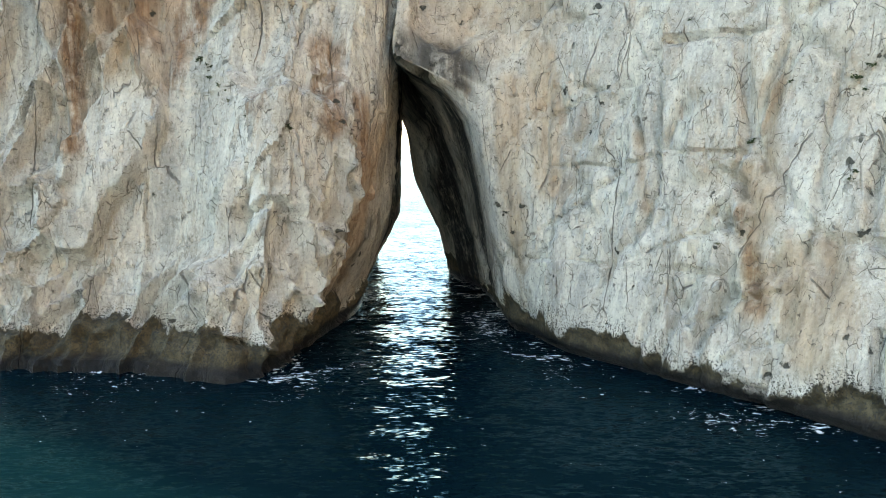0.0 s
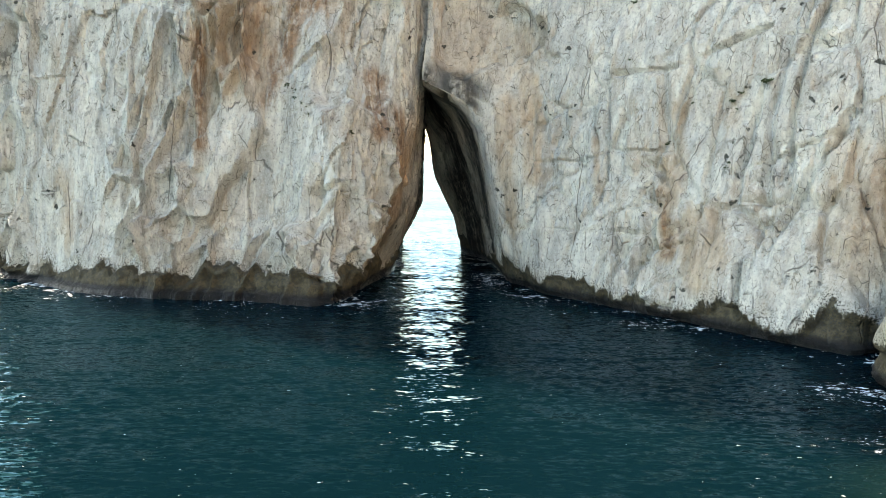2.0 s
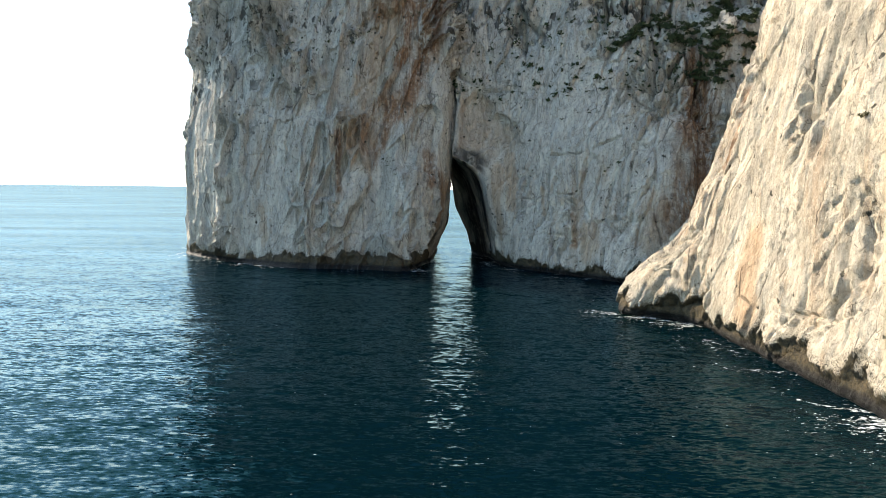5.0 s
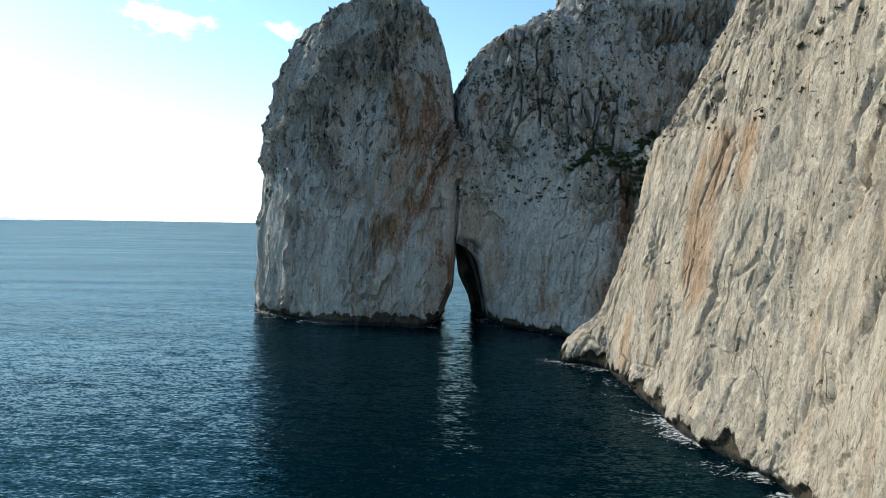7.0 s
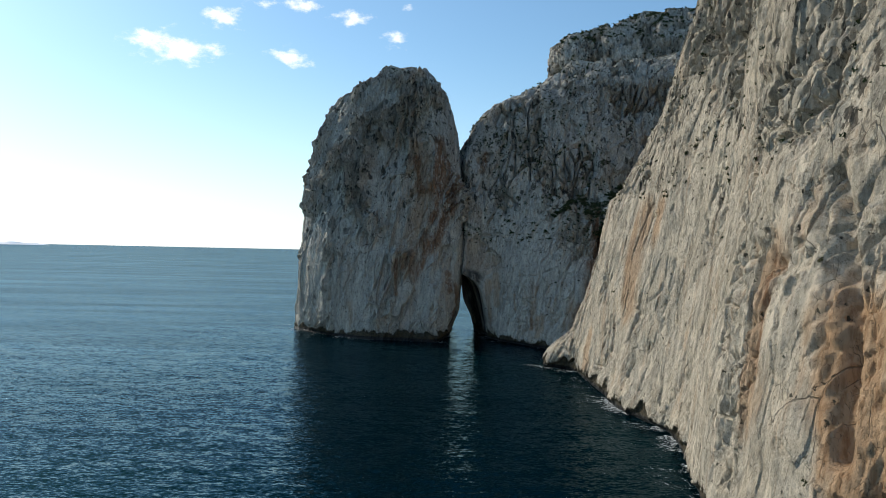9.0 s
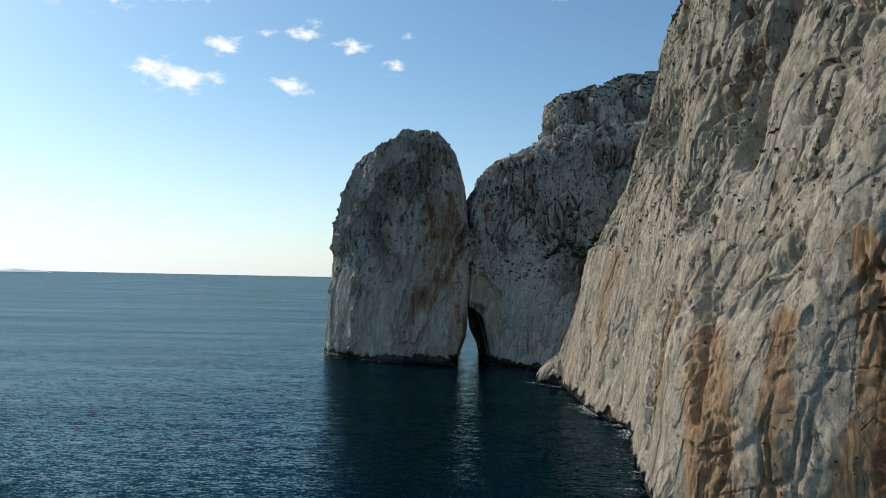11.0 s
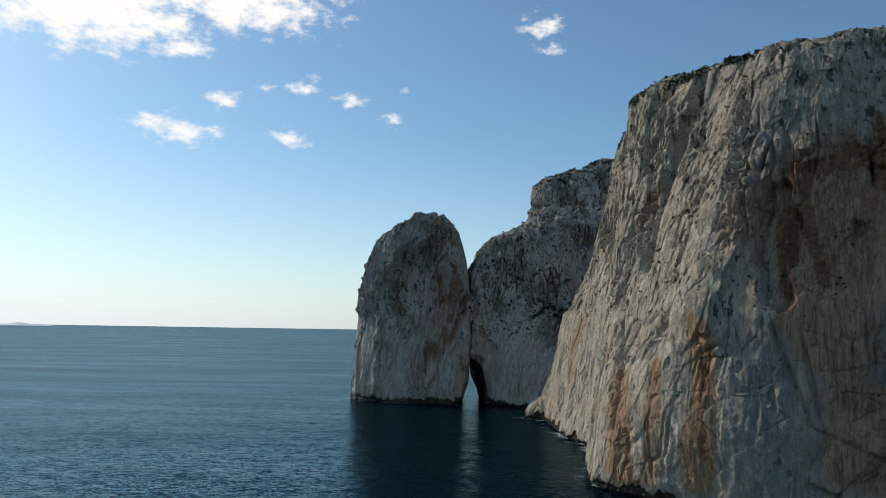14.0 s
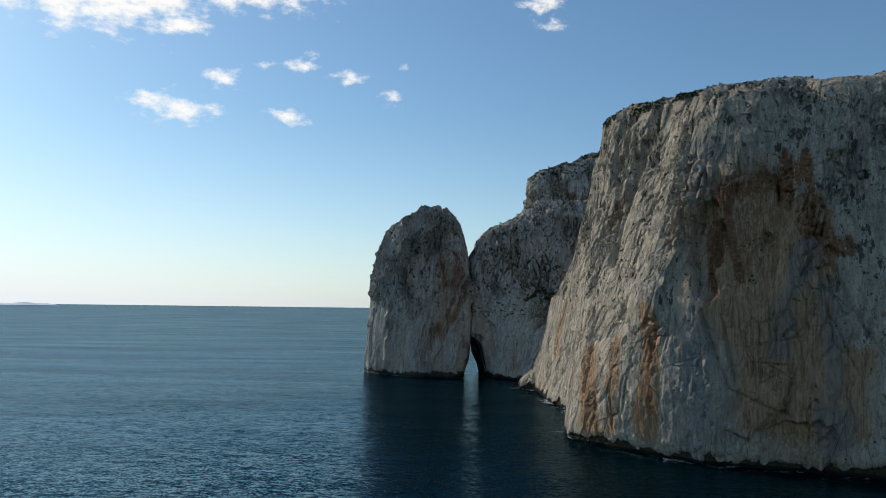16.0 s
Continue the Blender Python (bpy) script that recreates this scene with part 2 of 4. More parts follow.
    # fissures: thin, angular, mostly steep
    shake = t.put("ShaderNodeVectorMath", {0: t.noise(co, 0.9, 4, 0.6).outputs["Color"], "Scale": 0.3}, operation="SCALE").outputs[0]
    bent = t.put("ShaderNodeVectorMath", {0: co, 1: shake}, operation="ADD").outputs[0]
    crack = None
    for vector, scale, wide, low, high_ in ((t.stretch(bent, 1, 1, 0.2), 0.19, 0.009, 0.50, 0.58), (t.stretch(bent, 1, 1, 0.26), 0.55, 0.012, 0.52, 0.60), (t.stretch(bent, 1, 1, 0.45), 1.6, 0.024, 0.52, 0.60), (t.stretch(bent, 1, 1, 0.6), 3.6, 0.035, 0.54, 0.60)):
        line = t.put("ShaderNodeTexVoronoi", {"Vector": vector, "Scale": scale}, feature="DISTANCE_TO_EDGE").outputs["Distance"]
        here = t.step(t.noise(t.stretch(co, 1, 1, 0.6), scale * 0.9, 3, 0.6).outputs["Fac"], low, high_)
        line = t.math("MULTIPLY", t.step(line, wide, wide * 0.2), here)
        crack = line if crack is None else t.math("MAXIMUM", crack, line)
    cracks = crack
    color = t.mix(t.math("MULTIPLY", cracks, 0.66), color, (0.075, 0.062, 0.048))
    # chipped facets
    chips = 0.0
    for scale, depth, squash in ((0.75, 0.75, 0.42), (2.1, 0.6, 0.65), (5.5, 0.32, 0.8), (13.0, 0.2, 0.9)):
        flat = t.stretch(bent, 1, 1, squash)
        cell = t.put("ShaderNodeTexVoronoi", {"Vector": flat, "Scale": scale})
        away = t.put("ShaderNodeVectorMath", {0: flat, 1: cell.outputs["Position"]}, operation="SUBTRACT").outputs[0]
        turn = t.put("ShaderNodeVectorMath", {0: cell.outputs["Color"], 1: (0.5, 0.5, 0.5)}, operation="SUBTRACT").outputs[0]
        tilt = t.put("ShaderNodeVectorMath", {0: away, 1: turn}, operation="DOT_PRODUCT").outputs["Value"]
        chips = t.math("MULTIPLY_ADD", tilt, depth * 2.2, chips)
    # small solution holes, dark in colour and sunk in the bump
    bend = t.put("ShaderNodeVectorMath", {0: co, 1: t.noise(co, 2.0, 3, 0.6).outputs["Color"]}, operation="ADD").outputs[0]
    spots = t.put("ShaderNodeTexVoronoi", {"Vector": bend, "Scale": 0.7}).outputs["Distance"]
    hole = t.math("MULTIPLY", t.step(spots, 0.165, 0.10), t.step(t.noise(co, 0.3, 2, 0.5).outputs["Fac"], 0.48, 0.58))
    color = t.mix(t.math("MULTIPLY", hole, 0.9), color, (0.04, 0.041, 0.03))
    # the belt of algae that the swell wets
    edge = t.math("MULTIPLY_ADD", t.noise(t.stretch(co, 1, 1, 0.3), 1.6, 7, 0.75).outputs["Fac"], 1.8, -0.9)
    wet = t.math("ADD", t.attribute("belt"), edge)
    color = t.mix(t.step(wet, -0.12, 0.12), color, t.mix(t.step(grain, 0.35, 0.65), (0.05, 0.04, 0.024), (0.135, 0.104, 0.06)))
    color = t.mix(t.math("MULTIPLY", t.step(wet, -1.3, -0.1), t.step(fine, 0.53, 0.58)), color, (0.055, 0.05, 0.04))
    color = t.mix(t.step(t.math("ADD", high, t.math("MULTIPLY", edge, 0.35)), 1.05, 0.5), color, (0.013, 0.012, 0.011))
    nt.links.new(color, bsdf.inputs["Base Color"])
    rough = t.put("ShaderNodeMapRange", {"Value": high, "From Min": 0.2, "From Max": 1.0, "To Min": 0.35, "To Max": 0.92}).outputs["Result"]
    nt.links.new(rough, bsdf.inputs["Roughness"])
    bsdf.inputs["Specular IOR Level"].default_value = 0.25
    relief_h = t.math("MULTIPLY_ADD", grain, 0.42, t.math("MULTIPLY", fine, 0.3))
    relief_h = t.math("ADD", chips, relief_h)
    relief_h = t.math("MULTIPLY_ADD", cracks, -0.35, relief_h)
    relief_h = t.math("MULTIPLY_ADD", hole, -0.4, relief_h)
    bump = t.put("ShaderNodeBump", {"Strength": 1.0, "Distance": 0.5, "Height": relief_h})
    nt.links.new(bump.outputs["Normal"], bsdf.inputs["Normal"])
    return m


def sea_water():
    """Deep clear sea: slopes of ripples at three sizes, and flecks of foam near the rocks."""
    m, nt, bsdf = nodes_of("sea_water")
    t = Tree(nt)
    co = t.put("ShaderNodeTexCoord").outputs["Object"]
    slope = None
    for scale, amount, detail in ((0.10, 0.08, 2), (0.42, 0.27, 3), (1.4, 0.52, 3), (4.8, 0.85, 3)):
        wave = t.noise(t.stretch(co, 0.42, 1, 1), scale, detail, 0.55, 0.3).outputs["Color"]
        part = t.put("ShaderNodeVectorMath", {0: wave, 1: (0.5, 0.5, 0.5)}, operation="SUBTRACT").outputs[0]
        part = t.put("ShaderNodeVectorMath", {0: part, 1: (amount, amount, 0)}, operation="MULTIPLY").outputs[0]
        slope = part if slope is None else t.put("ShaderNodeVectorMath", {0: slope, 1: part}, operation="ADD").outputs[0]
    gust = t.math("MULTIPLY_ADD", t.noise(t.stretch(co, 0.3, 1, 1), 0.02, 4, 0.6).outputs["Fac"], 1.2, 0.4)
    slope = t.put("ShaderNodeVectorMath", {0: slope, 1: t.put("ShaderNodeCombineXYZ", {0: gust, 1: gust, 2: 0.0}).outputs[0]}, operation="MULTIPLY").outputs[0]
    up = t.put("ShaderNodeVectorMath", {0: slope, 1: (0, 0, 1)}, operation="ADD").outputs[0]
    normal = t.put("ShaderNodeVectorMath", {0: up}, operation="NORMALIZE").outputs[0]
    shore = t.attribute("shore")
    deep = t.mix(t.noise(co, 0.03, 3, 0.5).outputs["Fac"], (0.00003, 0.0058, 0.0092), (0.00003, 0.0068, 0.0099))
    deep = t.mix(t.math("MULTIPLY", t.attribute("shallow"), 0.8), deep, (0.004, 0.016, 0.014))
    swirl = t.noise(co, 0.16, 4, 0.6, 1.2).outputs["Fac"]
    fleck = t.noise(t.stretch(co, 0.7, 1.2, 1), 2.6, 6, 0.75, 0.6).outputs["Fac"]
    foam = t.math("ADD", t.math("MULTIPLY", shore, t.step(swirl, 0.46, 0.60)), t.math("MULTIPLY", t.math("POWER", shore, 5.0), 0.15))
    foam = t.step(t.math("MULTIPLY_ADD", foam, 0.20, fleck), 0.69, 0.75)
    speck = t.step(t.math("MULTIPLY_ADD", shore, 0.05, t.noise(t.stretch(co, 0.6, 1.3, 1), 3.4, 3, 0.6).outputs["Fac"]), 0.722, 0.742)
    foam = t.math("MAXIMUM", foam, speck)
    # light from below the surface, and a gloss that the slopes of many ripples keep under a half
    body = t.put("ShaderNodeBsdfDiffuse", {"Color": t.mix(foam, deep, (0.62, 0.66, 0.66))})
    facing = t.put("ShaderNodeFresnel", {"IOR": 1.33, "Normal": normal}).outputs[0]
    sheen = t.mix(t.step(facing, 0.04, 0.3), (0.12, 0.70, 0.90), (0.56, 0.82, 0.99))
    gloss = t.put("ShaderNodeBsdfGlossy", {"Color": sheen, "Roughness": 0.07, "Normal": normal})
    share = t.math("MINIMUM", t.math("MULTIPLY", t.math("POWER", facing, 1.6), 1.12), 0.29)
    lane = t.noise(t.stretch(co, 0.16, 1, 1), 0.035, 5, 0.62, 0.4).outputs["Fac"]
    share = t.math("MULTIPLY", share, t.math("MULTIPLY_ADD", lane, 1.1, 0.5))
    share = t.math("MULTIPLY", share, t.math("SUBTRACT", 1.0, foam))
    both = t.put("ShaderNodeMixShader", {0: share, 1: body.outputs[0], 2: gloss.outputs[0]})
    nt.links.new(both.outputs[0], nt.nodes["Material Output"].inputs["Surface"])
    nt.nodes.remove(bsdf)
    return m


ROCK = limestone("pale_limestone", (0.67, 0.61, 0.515), (0.53, 0.48, 0.405), (0.385, 0.35, 0.29), 0.42)
CLIFF_ROCK = limestone("warm_limestone", (0.64, 0.555, 0.435), (0.48, 0.41, 0.31), (0.385, 0.33, 0.245), 0.72)
WATER = sea_water()


# ---- rock bodies, each lofted through level plans ----
def spline(values, at, closed):
    """Catmull-Rom through values (n, ...) at the parameters at."""
    n = len(values)
    i = np.floor(at).astype(int)
    u = (at - i).reshape((-1,) + (1,) * (values.ndim - 1))
    pick = (lambda k: values[k % n]) if closed else (lambda k: values[np.clip(k, 0, n - 1)])
    p0, p1, p2, p3 = pick(i - 1), pick(i), pick(i + 1), pick(i + 2)
    return p1 + 0.5 * u * (p2 - p0 + u * (2 * p0 - 5 * p1 + 4 * p2 - p3 + u * (3 * (p1 - p2) + p3 - p0)))


def grid_mesh(name, P, material, attributes):
    """A mesh from the rings P (rows, columns, 3), closed round the columns, with a cap on top."""
    rows, cols = P.shape[:2]
    top = P[-1].mean(axis=0)
    verts = np.vstack([P.reshape(-1, 3), top])
    r, c = np.meshgrid(np.arange(rows - 1), np.arange(cols), indexing="ij")
    d = (c + 1) % cols
    quads = np.stack([r * cols + c, r * cols + d, (r + 1) * cols + d, (r + 1) * cols + c], axis=-1).reshape(-1, 4)
    k = np.arange(cols)
    tris = np.stack([(rows - 1) * cols + k, (rows - 1) * cols + (k + 1) % cols, np.full(cols, rows * cols)], axis=-1)
    me = bpy.data.meshes.new(name)
    me.vertices.add(len(verts))
    me.vertices.foreach_set("co", verts.ravel())
    loops = np.concatenate([quads.ravel(), tris.ravel()])
    starts = np.concatenate([np.arange(len(quads)) * 4, len(quads) * 4 + np.arange(cols) * 3])
    me.loops.add(len(loops))
    me.loops.foreach_set("vertex_index", loops.astype(np.int32))
    me.polygons.add(len(starts))
    me.polygons.foreach_set("loop_start", starts.astype(np.int32))
    me.update(calc_edges=True)
    me.validate()
    me.polygons.foreach_set("use_smooth", np.ones(len(me.polygons), dtype=bool))
    me.set_sharp_from_angle(angle=radians(24))
    for key, v in attributes.items():
        at = me.attributes.new(key, "FLOAT", "POINT")
        at.data.foreach_set("value", np.append(v.ravel(), v.ravel()[-1]).astype(np.float32))
    me.materials.append(material)
    return me


class Loft:
    def __init__(self, name):
        self.name, self.z, self.rings = name, [], []

    def level(self, z, *xy):
        self.z.append(z)
        self.rings.append(np.array(xy, dtype=float).reshape(-1, 2))

    def build(self, steps, dz, rough):
        """steps: metres between columns for each stretch of the plan; dz(z): metres between rows; rough: metres of relief for each control point of the plan."""
        rings = np.array(self.rings)
        n = rings.shape[1]
        lengths = np.linalg.norm(np.roll(rings, -1, axis=1) - rings, axis=2).max(axis=0)
        s = np.concatenate([i + np.arange(k) / k for i in range(n) for k in [max(2, int(lengths[i] / steps[i]))]])
        zs = [self.z[0]]
        while zs[-1] < self.z[-1]:
            zs.append(min(self.z[-1], zs[-1] + dz(zs[-1])))
        zs = np.array(zs)
        v = np.interp(zs, self.z, np.arange(len(self.z)))
        # straight joints between levels, softened
        w = spline(rings, v, False)
        lin = rings[np.floor(v).astype(int).clip(0, len(rings) - 2)]
        nxt = rings[(np.floor(v).astype(int) + 1).clip(0, len(rings) - 1)]
        f = (v - np.floor(v).clip(0, len(rings) - 2))[:, None, None]
        w = 0.5 * w + 0.5 * (lin + (nxt - lin) * f)
        P = np.zeros((len(zs), len(s), 3))
        for r in range(len(zs)):
            P[r, :, :2] = 0.65 * spline(w[r], s, True) + 0.35 * (w[r][np.floor(s).astype(int)] + (w[r][(np.floor(s).astype(int) + 1) % n] - w[r][np.floor(s).astype(int)]) * (s % 1)[:, None])
        P[:, :, 2] = zs[:, None]
        ds = np.roll(P, -1, axis=1) - np.roll(P, 1, axis=1)
        dv = np.gradient(P, axis=0)
        N = np.cross(ds, dv)
        N /= np.linalg.norm(N, axis=2, keepdims=True) + 1e-9
        R = spline(np.array(rough, dtype=float)[:, None], s, True)[:, 0][None, :] * np.ones((len(zs), 1))
        return P, N, np.clip(R, 0, 2), zs, s


def soft(x):
    x = np.clip(x, 0, 1)
    return x * x * (3 - 2 * x)


def slabs(p, wide, tall, seed, step, tilt, joint, open_):
    """Angular slabs of rock, wide by tall metres: each stands out by its own step and is tilted; joint: depth of the open joints between them, kept where open_ is 1."""
    gap, own, facet = cells(p * (1 / wide, 1 / wide, 1 / tall), seed)
    return step * (own - 0.5) + tilt * facet - 1.5 * joint * open_ * np.clip(1.25 - gap * wide / 0.36, 0, 1)


def relief(p, seed, lean, flutes, blocks, wave=1.0):
    """Metres by which limestone stands out from its mean face, at the points p. lean: metres that the joints drift in x and y for each metre up."""
    warp = np.stack([fbm(p / 15, 2, seed + 40 + o, 0.4) for o in (0, 1, 2)], axis=1)
    q = p + wave * warp + 0.1 * np.stack([value_noise(p / 0.9, seed + 44 + o) for o in (0, 1, 2)], axis=1)
    q[:, 0] -= lean[0] * p[:, 2]
    q[:, 1] -= lean[1] * p[:, 2]
    broken = soft(0.5 + 1.3 * fbm(p * (1 / 9, 1 / 9, 1 / 12), 3, seed + 60))
    opened = soft(1.6 * value_noise(p * (1 / 7, 1 / 7, 1 / 10), seed + 64) + 0.4)
    opened = opened * (1 + 0.25 * soft((p[:, 2] - 16) / 16))
    rise = 0.85 + 0.2 * soft((p[:, 2] - 12) / 25)
    h = 0.75 * fbm(q * (1 / 11, 1 / 11, 1 / 18), 3, seed)
    # long steep ribs, then slabs of falling size
    h += flutes * rise * slabs(q, 6.5, 30, seed + 10, 0.7, 0.8, 1.5, opened)
    h += flutes * rise * slabs(q, 2.2, 13, seed + 14, 0.4, 0.3, 0.9, opened * broken)
    h += blocks * rise * slabs(q, 3.4, 9.5, seed + 1, 0.7, 0.6, 1.2, opened)
    h += blocks * rise * (0.3 + 0.6 * broken) * slabs(q, 1.5, 3.8, seed + 3, 0.5, 0.4, 0.8, opened)
    h += (0.05 + 0.2 * broken * rise) * slabs(q, 0.8, 1.5, seed + 5, 0.6, 0.5, 0.4, opened)
    # slanting joints
    slant = p @ np.array([[1, 0, 0.5], [0, 1, 0.5], [-0.8, 0.8, 1]])
    h += slabs(slant, 9, 6, seed + 75, 0.35, 0.2, 0.7, broken * opened)
    # steep rain runnels
    h += 0.13 * flutes * ridged(q * (1 / 1.3, 1 / 1.3, 1 / 11), 2, seed + 70)
    # a few angular pockets from which blocks have fallen
    gap, own, _ = cells(q * (1 / 1.3, 1 / 1.3, 1 / 1.7), seed + 84)
    h -= 0.8 * broken * (own < 0.05) * np.clip(gap / 0.3, 0, 1)
    h += (0.03 + 0.06 * broken) * fbm(p / 0.6, 3, seed + 20)
    return h


def span(P, N, points):
    """Distance of the face P, along the face, from a line through points."""
    best = np.full(P.shape[:2], 1e9)
    pts = np.array(points, dtype=float).reshape(-1, 3)
    for a, b in zip(pts, pts[1:] if len(pts) > 1 else pts):
        ab = b - a
        u = np.clip(((P - a) @ ab) / max(ab @ ab, 1e-9), 0, 1)
        v = P - (a + u[:, :, None] * ab)
        out = (v * N).sum(axis=2)
        d = np.sqrt(np.maximum((v * v).sum(axis=2) - out**2, 0)) + np.maximum(np.abs(out) - 4, 0)
        best = np.minimum(best, d)
    return best


BODIES = {}


def rock_body(loft, steps, dz, rough, label, seed, lean, flutes, blocks, weather, features=(), material=None, wave=1.0, calm=(1.0, 0.0, 20.0, 20.0), crest=(200.0, 10.0, 0.0)):
    """crest: from which height, over how many metres and by how much the top is jagged. calm: the relief low down, what is added higher up, from which height, over how many metres. features: (kind, metres across, amount, x, y, z, x, y, z ...)."""
    P, N, R, zs, s = loft.build(steps, dz, rough)
    shape = P.shape[:2]
    z = P[:, :, 2]
    R = R * (calm[0] + calm[1] * soft((z - calm[2]) / calm[3]))
    h = relief(P.reshape(-1, 3).copy(), seed, lean, flutes, blocks, wave).reshape(shape) * R
    wobble = fbm(P.reshape(-1, 3) * (1 / 1.4, 1 / 1.4, 1 / 6), 3, seed + 90).reshape(shape)
    uneven = fbm(P.reshape(-1, 3) * (1 / 4.5, 1 / 4.5, 1 / 9), 3, seed + 93).reshape(shape)
    rust, ochre, damp, slate = (np.zeros(shape) for _ in range(4))
    for kind, across, amount, *points in features:
        d = np.maximum(span(P, N, points) + min(0.45 * across, 1.6) * uneven, 0)
        if kind == "groove":
            h -= amount * np.exp(-((np.maximum(d + 0.25 * across * wobble, 0) / across) ** 2))
        elif kind in ("recess", "bulge"):
            h += (amount if kind == "bulge" else -amount) * soft((across - d + 0.5 * wobble) / (0.35 * across))
        elif kind == "rust":
            rust = np.maximum(rust, amount * soft((across * 1.3 - d + min(0.35 * across, 0.9) * wobble) / across))
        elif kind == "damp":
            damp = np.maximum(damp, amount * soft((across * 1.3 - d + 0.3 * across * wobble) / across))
        elif kind == "slate":
            slate = np.maximum(slate, amount * soft((across * 1.3 - d + min(0.35 * across, 0.9) * wobble) / across))
        elif kind == "ochre":
            ochre = np.maximum(ochre, amount * soft((across * 1.3 - d + min(0.35 * across, 0.9) * wobble) / across))
    # the swell has cut back a belt above the sea, scalloped along its top
    flat = P.reshape(-1, 3)
    top = 1.7 + (1.1 * fbm(flat * (1 / 3.6, 1 / 3.6, 0.05), 3, seed + 95) + 0.5 * fbm(flat * (1, 1, 0.3), 3, seed + 97)).reshape(shape)
    belt = top - z
    h = h * (1 - 0.5 * soft(belt / 1.2)) - 0.65 * soft(belt / 0.45) * np.minimum(R * 2, 1) - 0.5 * soft((0.55 - z) / 0.5) * np.minimum(R * 2, 1)
    D = P + N * h[:, :, None]
    jag = fbm(flat * (1 / 4.2, 1 / 4.2, 1 / 20), 2, seed + 99).reshape(shape)
    D[:, :, 2] += crest[2] * jag * soft((z - crest[0]) / crest[1])
    me = grid_mesh(loft.name, D, material or ROCK, {"rust": rust, "ochre": ochre, "weather": weather(P), "belt": belt, "damp": damp, "slate": slate})
    ob = new(loft.name, me)
    BODIES[loft.name] = (D.reshape(-1, 3), N.reshape(-1, 3), D[np.argmin(np.abs(zs))])
    return tagged(ob, label, "rock", kind="structure")


STACK_FEATURES = [
    # shade inside the arch, put into the rock's colour
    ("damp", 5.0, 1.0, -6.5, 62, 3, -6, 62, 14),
    ("groove", 0.35, 1.3, -23.2, 47, 39.5, -23.7, 47.2, 33.4, -25.4, 45.6, 25.1, -24.1, 43.5, 17, -27.1, 42.1, 9.9, -27.6, 41.1, 1),
    ("groove", 0.3, 0.9, -23.7, 43.4, 19, -23.3, 42.7, 13.3, -23.3, 42.4, 10.1),
    ("recess", 2.3, 1.4, -19.8, 43, 17.5, -20.6, 42, 12.2, -23.0, 42, 9.0),
    ("groove", 0.5, 0.9, -13.2, 40, 11, -14.3, 39.6, 5.3, -16.3, 40.2, 2.0),
    ("groove", 0.35, 0.7, -9.7, 40.6, 9.6, -9.7, 42.2, 4.5),
    ("bulge", 1.6, 0.6, -11.6, 39.1, 7.5, -11.9, 38.2, 3.5),
    ("bulge", 2.2, 1.3, -8.8, 45.5, 24, -10.5, 43, 17),
    ("recess", 2.6, 1.4, -37.7, 54.9, 54.5, -38.5, 54, 50),
    ("recess", 1.4, 1.1, -44.5, 47.8, 15.5, -43, 47, 11),
    ("recess", 1.8, 1.2, -15.5, 49.5, 50, -16, 47.5, 43),
    ("groove", 0.7, 1.4, -13.5, 50, 53, -13, 46.5, 36, -17, 44.6, 27),
    ("rust", 2.0, 1.0, -11.6, 49.6, 56, -13, 45.9, 33.4),
    ("rust", 1.4, 1.05, -18.2, 49.6, 50.5, -17.7, 48, 41),
    ("rust", 1.4, 0.45, -15.5, 44.4, 29.5, -20.3, 43.8, 19.5),
    ("rust", 0.5, 0.9, -23.4, 44, 21.5, -23.2, 42.9, 12),
    ("rust", 0.7, 0.6, -20.5, 43.8, 22, -18.5, 43.2, 18),
    ("rust", 0.9, 0.8, -9.0, 44.8, 18, -9.5, 43.2, 13.5),
    ("rust", 0.8, 0.8, -7.6, 45.5, 15, -7.5, 45.2, 9),
    ("rust", 2.2, 0.9, -9.5, 50, 51, -10, 47.5, 35, -13.5, 45, 25),
    ("rust", 1.1, 0.9, -15, 44.5, 27, -17.6, 43.5, 16),
    ("ochre", 3.6, 0.58, -17, 49.6, 52, -17, 46, 33, -20.5, 43.8, 19),
    ("ochre", 1.5, 0.5, -36, 45, 9, -35, 44, 4),
    ("ochre", 3.0, 0.65, -6.5, 47, 12, -7.5, 46, 4),
    ("rust", 2.0, 0.5, -6.6, 47, 11, -8.6, 45, 3),
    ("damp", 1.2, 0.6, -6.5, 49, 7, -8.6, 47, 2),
]
